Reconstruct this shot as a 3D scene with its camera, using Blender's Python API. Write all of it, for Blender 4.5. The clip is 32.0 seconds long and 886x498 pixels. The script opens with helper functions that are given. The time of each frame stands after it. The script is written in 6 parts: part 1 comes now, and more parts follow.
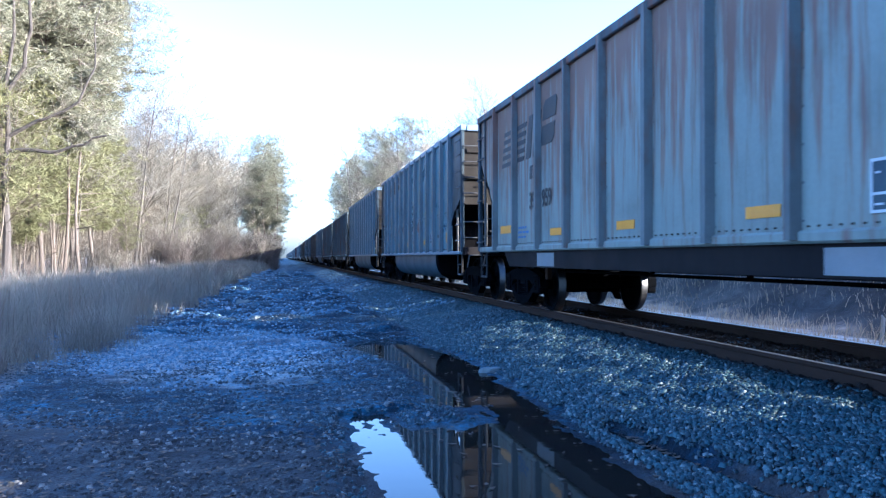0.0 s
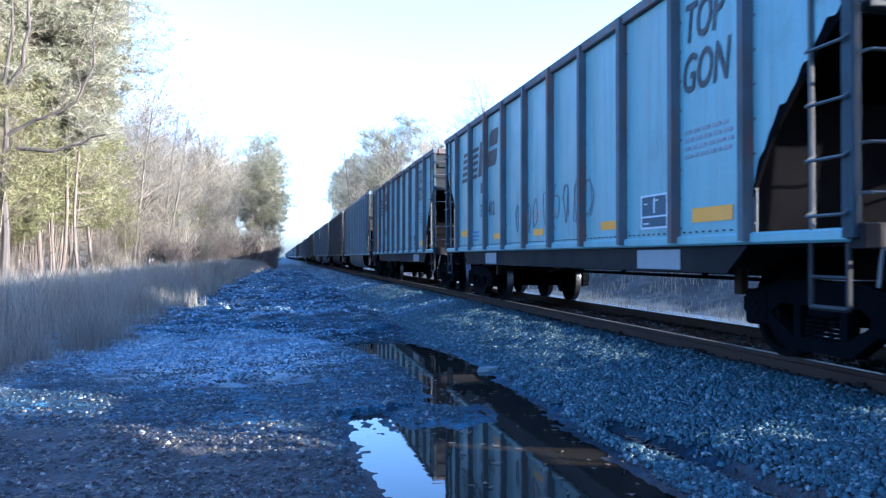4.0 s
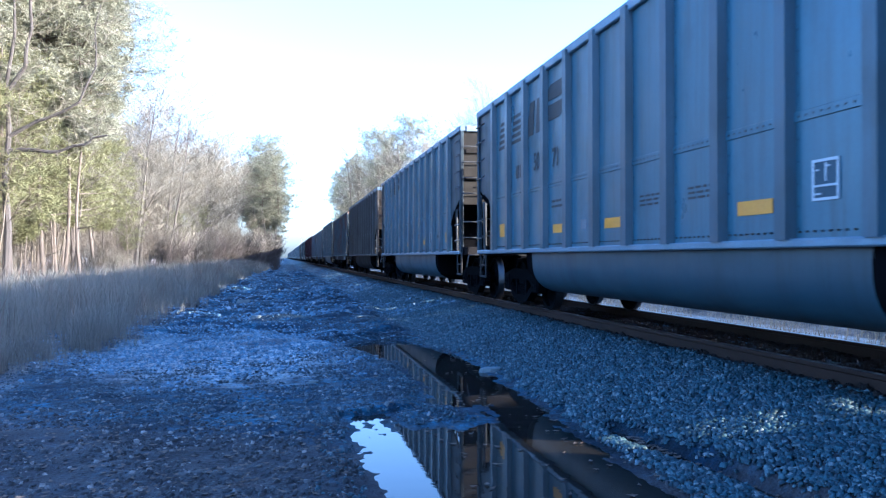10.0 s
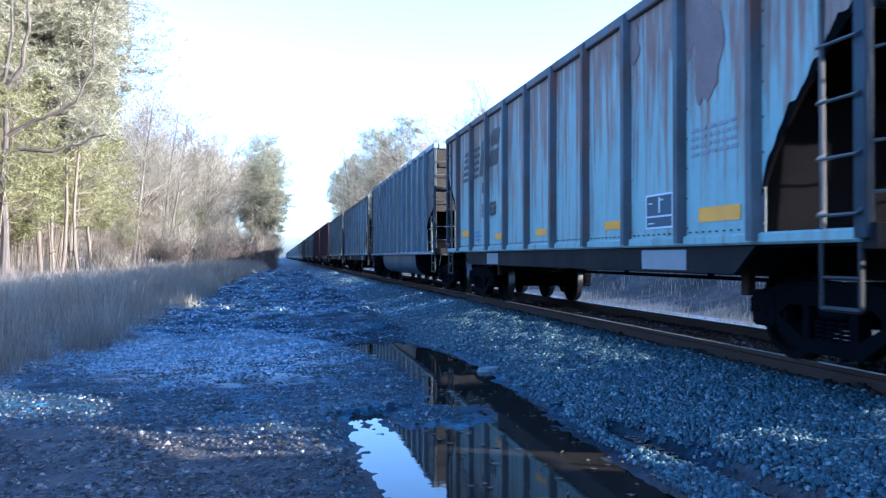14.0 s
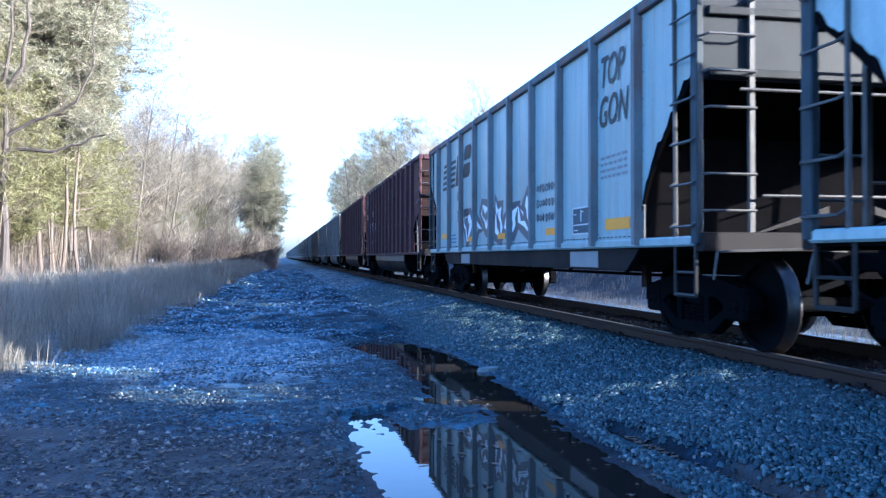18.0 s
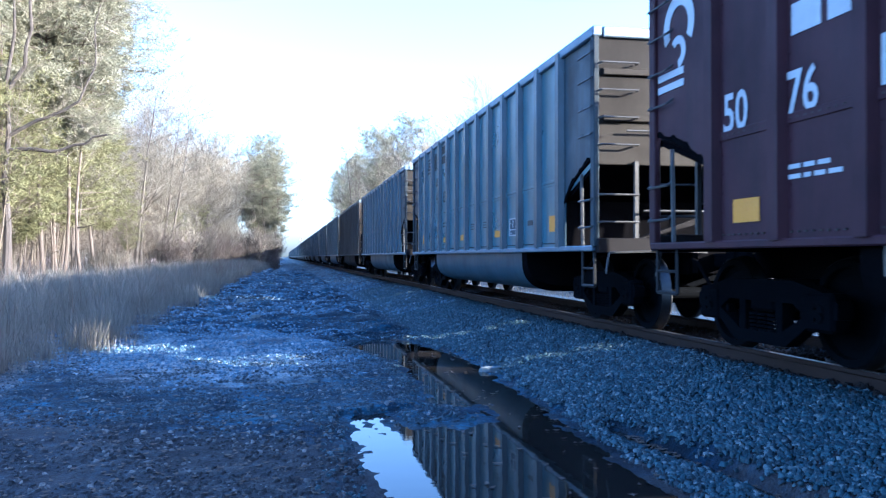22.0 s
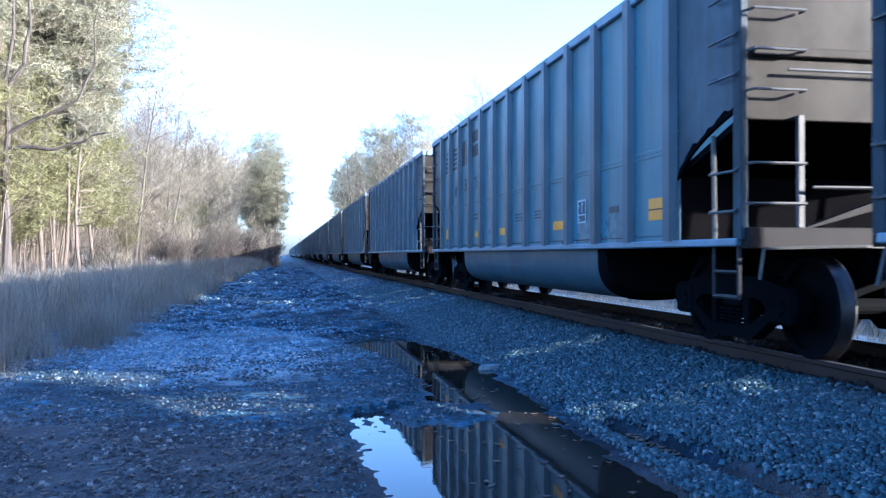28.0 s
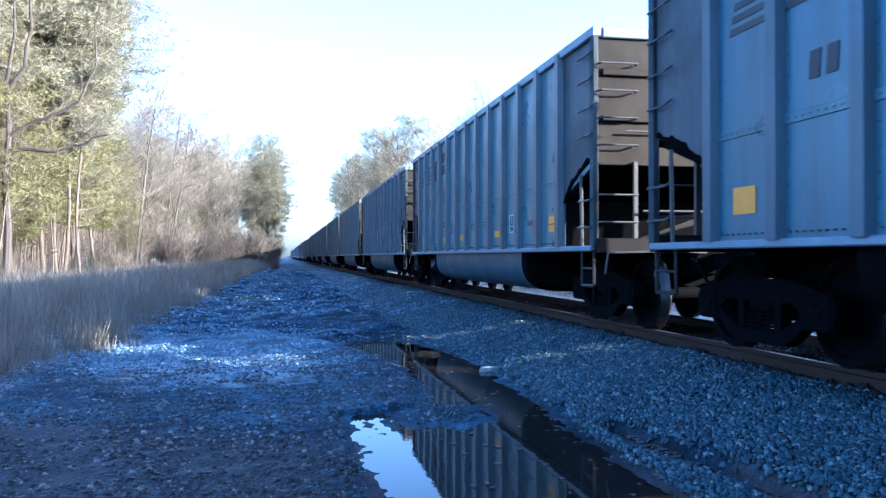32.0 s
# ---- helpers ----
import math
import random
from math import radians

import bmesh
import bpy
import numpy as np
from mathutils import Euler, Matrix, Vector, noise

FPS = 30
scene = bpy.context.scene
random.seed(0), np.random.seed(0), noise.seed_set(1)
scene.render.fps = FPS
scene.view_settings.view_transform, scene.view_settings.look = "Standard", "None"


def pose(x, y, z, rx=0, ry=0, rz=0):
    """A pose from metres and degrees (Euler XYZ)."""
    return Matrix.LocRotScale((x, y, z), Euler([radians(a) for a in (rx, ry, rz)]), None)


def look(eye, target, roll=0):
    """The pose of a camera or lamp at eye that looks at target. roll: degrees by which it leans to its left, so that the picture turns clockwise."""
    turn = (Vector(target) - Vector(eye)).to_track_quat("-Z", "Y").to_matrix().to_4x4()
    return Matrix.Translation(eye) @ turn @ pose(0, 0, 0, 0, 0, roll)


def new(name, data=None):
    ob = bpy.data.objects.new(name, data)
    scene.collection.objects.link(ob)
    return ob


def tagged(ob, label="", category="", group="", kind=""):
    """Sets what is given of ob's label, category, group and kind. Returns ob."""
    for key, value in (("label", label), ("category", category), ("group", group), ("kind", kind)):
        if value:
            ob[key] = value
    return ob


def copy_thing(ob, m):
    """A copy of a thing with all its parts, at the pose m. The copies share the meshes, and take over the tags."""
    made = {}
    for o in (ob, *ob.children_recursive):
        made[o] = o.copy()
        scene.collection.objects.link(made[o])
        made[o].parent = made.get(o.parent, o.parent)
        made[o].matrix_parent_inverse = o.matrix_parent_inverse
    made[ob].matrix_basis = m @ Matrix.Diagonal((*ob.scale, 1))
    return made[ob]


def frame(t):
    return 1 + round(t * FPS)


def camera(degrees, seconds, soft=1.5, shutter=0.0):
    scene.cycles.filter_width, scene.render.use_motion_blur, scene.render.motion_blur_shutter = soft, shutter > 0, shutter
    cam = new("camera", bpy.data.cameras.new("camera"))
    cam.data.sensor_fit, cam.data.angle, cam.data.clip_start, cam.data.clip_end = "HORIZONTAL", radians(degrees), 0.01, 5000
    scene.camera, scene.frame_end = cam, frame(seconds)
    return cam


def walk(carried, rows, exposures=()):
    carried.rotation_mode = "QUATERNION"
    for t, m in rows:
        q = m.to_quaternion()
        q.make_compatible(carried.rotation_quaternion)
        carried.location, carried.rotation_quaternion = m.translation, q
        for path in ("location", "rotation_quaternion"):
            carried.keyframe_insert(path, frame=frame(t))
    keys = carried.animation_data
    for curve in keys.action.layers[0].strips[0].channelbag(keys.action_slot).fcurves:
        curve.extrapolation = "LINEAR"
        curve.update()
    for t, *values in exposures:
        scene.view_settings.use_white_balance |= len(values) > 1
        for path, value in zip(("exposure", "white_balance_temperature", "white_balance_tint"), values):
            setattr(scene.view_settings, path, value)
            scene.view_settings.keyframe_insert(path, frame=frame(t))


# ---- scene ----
# World: y runs along the track away from the viewer, x to the right, z = 0 is the puddle's water.
EYE = (0.0, 0.0, 1.47)
TURN = 10.95          # degrees by which the view turns right of the track
RAIL_TOP = 0.543
TRACK_X = 5.415       # centre line of the track
PITCH_TUB, PITCH_FLAT = 16.2, 15.75   # from one car's rear end to the next one's
HALF_TUB, HALF_FLAT = 7.3, 7.08       # half the length of a car's body
REAR_AT_START = 15.96  # rear end of the first car at 0 s
cam = camera(56.1, 32.0, soft=1.3, shutter=0.10)
# The tripod trembles as the train passes: seconds, degrees to the left, degrees up.
TREMBLE = [(0, 0, 0.06), (1, 0, -0.022), (2, 0.007, 0.015), (3, -0.12, 0.052), (3.5, -0.081, 0), (5.5, -0.12, 0), (6, 0, 0.022), (7, -0.007, -0.059), (8, 0.059, 0), (9, 0.052, 0.03), (10, 0.037, 0.045), (11, 0.007, 0), (12, 0.112, 0.06), (13, 0, 0.015), (14, -0.105, 0.022), (14.5, -0.007, 0.075), (16.5, -0.15, 0.03), (17, -0.135, -0.059), (18, -0.104, 0.022), (19, 0.037, 0.045), (20, 0.037, -0.015), (21, 0.052, -0.052), (22, 0.029, 0), (23, 0.044, -0.007), (24, -0.051, -0.075), (25, 0.007, -0.059), (25.5, 0, -0.082), (27.5, 0.037, -0.059), (28, 0, -0.135), (29, 0.037, -0.015), (30, 0.015, -0.007), (31, 0.016, -0.044), (32, 0.038, 0.007)]
STOPS, KELVIN, TINT = 3.3, 4220, 17
walk(cam, [(t, pose(EYE[0], EYE[1], EYE[2], 90.54 + up, 0, aside - TURN)) for t, aside, up in TREMBLE], [(0.0, STOPS, KELVIN, TINT), (32.0, STOPS, KELVIN, TINT)])

# How far the train has come, in metres, at these seconds.
TRAVEL = [(0.0, 0.0), (2.0, 22.55), (6.0, 67.3), (9.0, 101.0), (11.0, 123.75), (13.0, 146.3), (19.0, 214.4), (23.0, 259.9), (28.0, 316.7), (32.0, 361.9)]

# ---- world and sun ----
SUN_DIR = Vector((1.0, -0.50, 0.0)).normalized()
SUN_ELEV = radians(15.0)
world = bpy.data.worlds.new("world")
scene.world = world
world.use_nodes = True
wn = world.node_tree.nodes
sky = wn.new("ShaderNodeTexSky")
sky.sky_type = "NISHITA"
sky.sun_disc = False
sky.sun_elevation = SUN_ELEV
sky.sun_rotation = math.atan2(SUN_DIR.x, SUN_DIR.y)
sky.air_density, sky.dust_density, sky.ozone_density = 1.0, 2.6, 1.0
wn["Background"].inputs["Strength"].default_value = 0.10
world.node_tree.links.new(sky.outputs[0], wn["Background"].inputs["Color"])
sun_data = bpy.data.lights.new("sun", "SUN")
sun_data.energy, sun_data.angle, sun_data.color = 5.0, radians(0.53), (1.0, 0.73, 0.39)
sun = new("sun", sun_data)
sun.matrix_world = look(Vector((SUN_DIR.x, SUN_DIR.y, math.tan(SUN_ELEV))) * 50, (0, 0, 0))

# ---- materials ----
def node_mat(name):
    m = bpy.data.materials.new(name)
    m.use_nodes = True
    nt = m.node_tree
    return m, nt, nt.nodes["Principled BSDF"]


def coords(nt, scale=(1, 1, 1), spread=37.0, whole=False):
    """Object coordinates, shifted for each object by its random number; whole: world coordinates."""
    n, l = nt.nodes, nt.links
    if whole:
        src = n.new("ShaderNodeNewGeometry").outputs["Position"]
    else:
        tc, oi = n.new("ShaderNodeTexCoord"), n.new("ShaderNodeObjectInfo")
        add, mul = n.new("ShaderNodeVectorMath"), n.new("ShaderNodeMath")
        mul.operation = "MULTIPLY"
        mul.inputs[1].default_value = spread
        l.new(oi.outputs["Random"], mul.inputs[0])
        l.new(tc.outputs["Object"], add.inputs[0])
        l.new(mul.outputs[0], add.inputs[1])
        src = add.outputs[0]
    mp = n.new("ShaderNodeMapping")
    mp.inputs["Scale"].default_value = scale
    l.new(src, mp.inputs["Vector"])
    return mp.outputs[0]


def noise_of(nt, vec, scale, detail=4, rough=0.6):
    t = nt.nodes.new("ShaderNodeTexNoise")
    t.inputs["Scale"].default_value, t.inputs["Detail"].default_value, t.inputs["Roughness"].default_value = scale, detail, rough
    nt.links.new(vec, t.inputs["Vector"])
    return t.outputs["Fac"]


def ramp(nt, fac, stops):
    r = nt.nodes.new("ShaderNodeValToRGB")
    nt.links.new(fac, r.inputs[0])
    e = r.color_ramp.elements
    while len(e) < len(stops):
        e.new(0.5)
    for el, (p, c) in zip(e, stops):
        el.position = p
        el.color = (*c, 1) if len(c) == 3 else (c[0], c[0], c[0], 1)
    return r.outputs[0]


def mix(nt, fac, a, b, mode="MIX"):
    m = nt.nodes.new("ShaderNodeMix")
    m.data_type, m.blend_type = "RGBA", mode
    for sock, v in ((m.inputs[0], fac), (m.inputs[6], a), (m.inputs[7], b)):
        if isinstance(v, (int, float)):
            sock.default_value = v
        elif isinstance(v, tuple):
            sock.default_value = (*v, 1)
        else:
            nt.links.new(v, sock)
    return m.outputs[2]


def bump(nt, bsdf, height, strength=0.4, dist=0.02):
    b = nt.nodes.new("ShaderNodeBump")
    b.inputs["Strength"].default_value, b.inputs["Distance"].default_value = strength, dist
    nt.links.new(height, b.inputs["Height"])
    nt.links.new(b.outputs[0], bsdf.inputs["Normal"])


def surface(name, dark, light, scale=3.0, fine=40.0, rough=0.7, metal=0.0, relief=0.3, dist=0.01, stretch=(1, 1, 1), whole=False, tint=0.0, gloss=0.5):
    """A two-scale mottled surface between two colours."""
    m, nt, bs = node_mat(name)
    v = coords(nt, stretch, whole=whole)
    big, small = noise_of(nt, v, scale), noise_of(nt, v, fine, 6)
    col = ramp(nt, big, [(0.3, dark), (0.7, light)])
    col = mix(nt, 0.35, col, ramp(nt, small, [(0.3, dark), (0.7, light)]))
    if tint:
        oi = nt.nodes.new("ShaderNodeObjectInfo")
        k = ramp(nt, oi.outputs["Random"], [(0.0, (1 - tint,)), (1.0, (1 + tint,))])
        col = mix(nt, 1.0, col, k, "MULTIPLY")
    nt.links.new(col, bs.inputs["Base Color"])
    bs.inputs["Roughness"].default_value, bs.inputs["Metallic"].default_value = rough, metal
    bs.inputs["Specular IOR Level"].default_value = gloss
    bump(nt, bs, small, relief, dist)
    return m


def car_paint(name, base, dirt, rust, dirt_amount=0.5, streak=0.0, rough=0.5, metal=0.0, gloss=0.5):
    """Weathered paint: blotches of dirt, fine grime and, where asked, rust that runs down in streaks."""
    m, nt, bs = node_mat(name)
    v = coords(nt)
    vs = coords(nt, (1, 5.0, 0.35))
    blotch, grime, runs = noise_of(nt, v, 1.1, 6), noise_of(nt, v, 28, 5), noise_of(nt, vs, 1.6, 5, 0.65)
    lo = 0.72 - 0.4 * dirt_amount
    col = mix(nt, ramp(nt, blotch, [(lo, (0.0,)), (lo + 0.3, (0.75,))]), base, dirt)
    col = mix(nt, ramp(nt, runs, [(0.45, (0.0,)), (0.72, (0.4 + 0.4 * dirt_amount,))]), col, dirt)
    col = mix(nt, ramp(nt, grime, [(0.35, (0.12,)), (0.6, (0.0,))]), col, tuple(0.45 * c for c in dirt))
    if streak:
        tc = nt.nodes.new("ShaderNodeTexCoord")
        sep = nt.nodes.new("ShaderNodeSeparateXYZ")
        nt.links.new(tc.outputs["Object"], sep.inputs[0])
        high = ramp(nt, nt_math(nt, "DIVIDE", sep.outputs[2], 4.0), [(0.34, (0.0,)), (0.9, (1.0,))])
        mask = nt_math(nt, "ADD", runs, nt_math(nt, "MULTIPLY", high, 0.22 * streak))
        k = ramp(nt, mask, [(0.56, (0.0,)), (0.72, (0.85,))])
        col = mix(nt, k, col, mix(nt, blotch, rust, tuple(0.4 * c for c in rust)))
    oi = nt.nodes.new("ShaderNodeObjectInfo")
    col = mix(nt, 1.0, col, ramp(nt, oi.outputs["Random"], [(0.0, (0.9,)), (1.0, (1.0,))]), "MULTIPLY")
    nt.links.new(col, bs.inputs["Base Color"])
    bs.inputs["Metallic"].default_value, bs.inputs["Specular IOR Level"].default_value = metal, gloss
    nt.links.new(ramp(nt, blotch, [(0.2, (rough - 0.1,)), (0.8, (min(1.0, rough + 0.16),))]), bs.inputs["Roughness"])
    bump(nt, bs, mix(nt, 0.15, blotch, grime), 0.15, 0.006)
    return m


def nt_math(nt, op, a, b):
    k = nt.nodes.new("ShaderNodeMath")
    k.operation = op
    for s, v in zip(k.inputs, (a, b)):
        if isinstance(v, (int, float)):
            s.default_value = v
        else:
            nt.links.new(v, s)
    return k.outputs[0]


RUST = (0.16, 0.062, 0.03)
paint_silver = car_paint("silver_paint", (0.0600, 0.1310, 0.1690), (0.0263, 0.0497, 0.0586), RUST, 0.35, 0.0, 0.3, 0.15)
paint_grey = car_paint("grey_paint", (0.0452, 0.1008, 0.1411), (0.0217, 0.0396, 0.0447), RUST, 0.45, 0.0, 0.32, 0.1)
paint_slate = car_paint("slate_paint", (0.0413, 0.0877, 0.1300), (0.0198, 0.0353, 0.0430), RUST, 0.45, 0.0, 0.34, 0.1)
paint_dirty = car_paint("soiled_paint", (0.0780, 0.0740, 0.0750), (0.0500, 0.0400, 0.0330), RUST, 0.62, 0.0, 0.55, gloss=0.3)
paint_dirty_low = car_paint("heavily_soiled_paint", (0.0900, 0.0720, 0.0500), (0.0480, 0.0350, 0.0215), RUST, 0.6, 0.0, 0.6, gloss=0.3)
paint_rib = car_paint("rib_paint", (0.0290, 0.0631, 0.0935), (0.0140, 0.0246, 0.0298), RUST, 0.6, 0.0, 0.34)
paint_rib_dirty = car_paint("soiled_rib_paint", (0.0540, 0.0470, 0.0410), (0.0300, 0.0230, 0.0175), RUST, 0.6, 0.0, 0.65, gloss=0.25)
paint_white = car_paint("white_paint", (0.2320, 0.3012, 0.3058), (0.1232, 0.1365, 0.1219), RUST, 0.25, 0.0, 0.36)
paint_pale_blue = car_paint("pale_blue_paint", (0.1374, 0.2334, 0.2435), (0.0730, 0.1058, 0.0971), RUST, 0.25, 0.0, 0.36)
paint_streaked = car_paint("rust_streaked_paint", (0.1862, 0.2605, 0.2430), (0.1095, 0.1226, 0.0972), (0.20, 0.075, 0.035), 0.4, 1.0, 0.6)
paint_grimy_panel = car_paint("grimy_streaked_paint", (0.1750, 0.1950, 0.1680), (0.1000, 0.1000, 0.0800), (0.17, 0.072, 0.036), 0.5, 1.25, 0.6)
paint_grimy_post = car_paint("grimy_post_paint", (0.0950, 0.1080, 0.1080), (0.0420, 0.0400, 0.0360), RUST, 0.7, 0.7, 0.6)
paint_post = car_paint("post_paint", (0.0680, 0.0800, 0.0900), (0.0300, 0.0265, 0.0240), RUST, 0.7, 0.4, 0.6, gloss=0.25)
paint_pale_post = car_paint("pale_post_paint", (0.105, 0.125, 0.135), (0.040, 0.042, 0.042), RUST, 0.6, 0.2, 0.6)
paint_oxide = car_paint("oxide_paint", (0.0370, 0.0110, 0.0150), (0.0160, 0.0076, 0.0092), RUST, 0.6, 0.0, 0.6, gloss=0.22)
paint_tub = car_paint("tub_paint", (0.0270, 0.0480, 0.0640), (0.0110, 0.0175, 0.0220), RUST, 0.5, 0.0, 0.45)
paint_tub_tan = car_paint("tan_tub_paint", (0.1074, 0.0910, 0.0713), (0.0353, 0.0262, 0.0213), RUST, 0.5, 0.0, 0.6)
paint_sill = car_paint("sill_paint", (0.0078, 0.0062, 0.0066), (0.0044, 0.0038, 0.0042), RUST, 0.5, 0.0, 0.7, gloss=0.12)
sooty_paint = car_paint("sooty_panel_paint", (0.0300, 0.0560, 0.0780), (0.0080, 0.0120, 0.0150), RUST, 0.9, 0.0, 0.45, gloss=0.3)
corner_paint = car_paint("corner_post_paint", (0.0260, 0.0400, 0.0520), (0.0090, 0.0095, 0.0100), RUST, 0.8, 0.0, 0.6, gloss=0.2)
limb_dark = surface("dark_limb_bark", (0.0230, 0.0180, 0.0150), (0.0520, 0.0430, 0.0360), 2.5, 22, 0.9, 0, 0.8, 0.02, (3, 3, 0.6))
edge_metal = surface("worn_edge_metal", (0.0959, 0.1247, 0.1542), (0.1580, 0.2034, 0.2501), 4, 60, 0.45, 0.3)
# Ends coloured far darker than the sides, partly for shade between cars.
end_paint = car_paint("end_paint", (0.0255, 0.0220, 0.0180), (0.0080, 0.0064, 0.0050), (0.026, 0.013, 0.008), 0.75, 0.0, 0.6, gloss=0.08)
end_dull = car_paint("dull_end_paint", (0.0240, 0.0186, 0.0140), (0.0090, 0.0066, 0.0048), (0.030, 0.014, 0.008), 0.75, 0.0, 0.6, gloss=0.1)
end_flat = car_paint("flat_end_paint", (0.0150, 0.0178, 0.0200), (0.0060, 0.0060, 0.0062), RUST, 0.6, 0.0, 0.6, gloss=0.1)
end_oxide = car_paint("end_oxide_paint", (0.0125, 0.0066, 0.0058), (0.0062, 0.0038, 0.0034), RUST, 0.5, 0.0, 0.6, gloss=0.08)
# Near-black: soot, plus shade of recesses and undersides put into the colour.
cavity_black = surface("soot_and_shade_black", (0.0022, 0.0022, 0.0027), (0.0048, 0.0045, 0.0050), 2, 30, 0.95, gloss=0.0)
step_metal = surface("step_iron_metal", (0.0110, 0.0105, 0.0105), (0.0240, 0.0230, 0.0230), 5, 50, 0.6, gloss=0.15)
grab_metal = surface("grab_iron_metal", (0.0380, 0.0375, 0.0370), (0.0700, 0.0690, 0.0680), 5, 50, 0.55, 0.2, gloss=0.25)
# Trucks and wheels near-black: the shade under the cars is in their colour.
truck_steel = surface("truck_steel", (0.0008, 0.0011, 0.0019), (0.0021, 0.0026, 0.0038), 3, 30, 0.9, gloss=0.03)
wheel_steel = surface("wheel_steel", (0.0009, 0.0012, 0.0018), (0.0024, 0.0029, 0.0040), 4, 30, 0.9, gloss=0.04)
tread_steel = surface("polished_tread_steel", (0.0400, 0.0400, 0.0420), (0.0850, 0.0850, 0.0880), 6, 60, 0.4, 1.0, 0.05)
mark_dark = surface("dark_stencil_paint", (0.0059, 0.0064, 0.0076), (0.0117, 0.0123, 0.0135), 4, 60, 0.6)
mark_white = surface("white_stencil_paint", (0.3382, 0.3444, 0.3444), (0.4551, 0.4612, 0.4612), 4, 60, 0.6)
mark_pale = surface("faded_patch_paint", (0.1181, 0.1214, 0.1246), (0.1574, 0.1607, 0.1607), 4, 60, 0.6)
mark_faint = surface("faint_stencil_paint", (0.1115, 0.1185, 0.1289), (0.1673, 0.1742, 0.1847), 4, 60, 0.65)
mark_ghost = surface("worn_off_paint", (0.0620, 0.0540, 0.0600), (0.0960, 0.0860, 0.0930), 4, 60, 0.65)
mark_yellow = surface("yellow_reflector", (0.4200, 0.1650, 0.0040), (0.5600, 0.2500, 0.0070), 3, 40, 0.4)
plate_blue = surface("dull_blue_plate", (0.0120, 0.0270, 0.0400), (0.0200, 0.0400, 0.0560), 5, 50, 0.6)
mark_blue = surface("blue_stencil_panel", (0.0307, 0.0820, 0.2034), (0.0418, 0.1025, 0.2362), 3, 40, 0.6)
spray_black = surface("black_spray_paint", (0.03, 0.03, 0.035), (0.07, 0.07, 0.08), 4, 50, 0.5)
spray_grey = surface("faded_grey_spray_paint", (0.055, 0.06, 0.07), (0.10, 0.11, 0.12), 4, 50, 0.6)
spray_red = surface("dull_red_spray_paint", (0.30, 0.12, 0.10), (0.40, 0.18, 0.15), 4, 50, 0.5)
spray_white = surface("white_spray_paint", (0.4920, 0.5248, 0.5576), (0.6232, 0.6396, 0.6560), 4, 50, 0.5)
bare_patch = surface("bare_brown_primer", (0.085, 0.055, 0.045), (0.15, 0.10, 0.085), 3, 30, 0.7)
rail_brown = surface("rusty_rail_steel", (0.0121, 0.0072, 0.0048), (0.0293, 0.0158, 0.0097), 3, 50, 0.8, 0.1, 0.3, 0.004, (1, 0.3, 1), gloss=0.2)
rail_top_steel = surface("rail_head_steel", (0.1500, 0.1450, 0.1400), (0.2250, 0.2200, 0.2150), 4, 60, 0.35, 0.9, 0.05)
tie_wood = surface("creosoted_tie_wood", (0.0108, 0.0084, 0.0064), (0.0295, 0.0231, 0.0182), 3, 30, 0.9, 0, 0.5, 0.01, (0.2, 2, 2))
bark_grey = surface("grey_bark", (0.0391, 0.0314, 0.0245), (0.0823, 0.0705, 0.0588), 2.5, 22, 0.9, 0, 0.8, 0.02, (3, 3, 0.6), tint=0.25)
bark_pale = surface("pale_sapling_bark", (0.0503, 0.0397, 0.0268), (0.1066, 0.0878, 0.0619), 2.5, 22, 0.9, 0, 0.8, 0.02, (3, 3, 0.6), tint=0.25)
bark_pine = surface("pine_bark", (0.0399, 0.0297, 0.0222), (0.0891, 0.0714, 0.0554), 2.5, 18, 0.95, 0, 0.9, 0.03, (3, 3, 0.6), tint=0.2)
twig_mat = surface("bare_twigs", (0.0700, 0.0610, 0.0430), (0.1280, 0.1150, 0.0850), 0.6, 9, 0.9, tint=0.3)
brush_mat = surface("brush_twigs", (0.0380, 0.0290, 0.0225), (0.0680, 0.0530, 0.0420), 0.6, 9, 0.9, tint=0.25)


def leaf_material(name, dark, light, scale=0.5, clear=0.25):
    m, nt, bs = node_mat(name)
    geo = nt.nodes.new("ShaderNodeNewGeometry")
    big = noise_of(nt, coords(nt), scale, 3)
    col = mix(nt, 0.5, ramp(nt, big, [(0.3, dark), (0.7, light)]), ramp(nt, geo.outputs["Random Per Island"], [(0.0, dark), (1.0, light)]))
    nt.links.new(col, bs.inputs["Base Color"])
    bs.inputs["Roughness"].default_value = 0.75
    bs.inputs["Specular IOR Level"].default_value = 0.25
    tr = nt.nodes.new("ShaderNodeBsdfTranslucent")
    nt.links.new(col, tr.inputs["Color"])
    mx = nt.nodes.new("ShaderNodeMixShader")
    mx.inputs[0].default_value = clear
    nt.links.new(bs.outputs[0], mx.inputs[1])
    nt.links.new(tr.outputs[0], mx.inputs[2])
    nt.links.new(mx.outputs[0], nt.nodes["Material Output"].inputs["Surface"])
    return m


needle_mat = leaf_material("pine_needles", (0.1280, 0.1270, 0.0860), (0.2120, 0.2080, 0.1450), 0.5, 0.4)
cedar_mat = leaf_material("yellow_green_needles", (0.0960, 0.0950, 0.0410), (0.1480, 0.1450, 0.0660), 0.5, 0.4)
grass_mat = leaf_material("dry_grass", (0.0800, 0.0740, 0.0600), (0.2000, 0.1880, 0.1550), 0.35)
stalk_mat = leaf_material("dry_weed_stalks", (0.0600, 0.0440, 0.0320), (0.1600, 0.1230, 0.0880), 0.6)
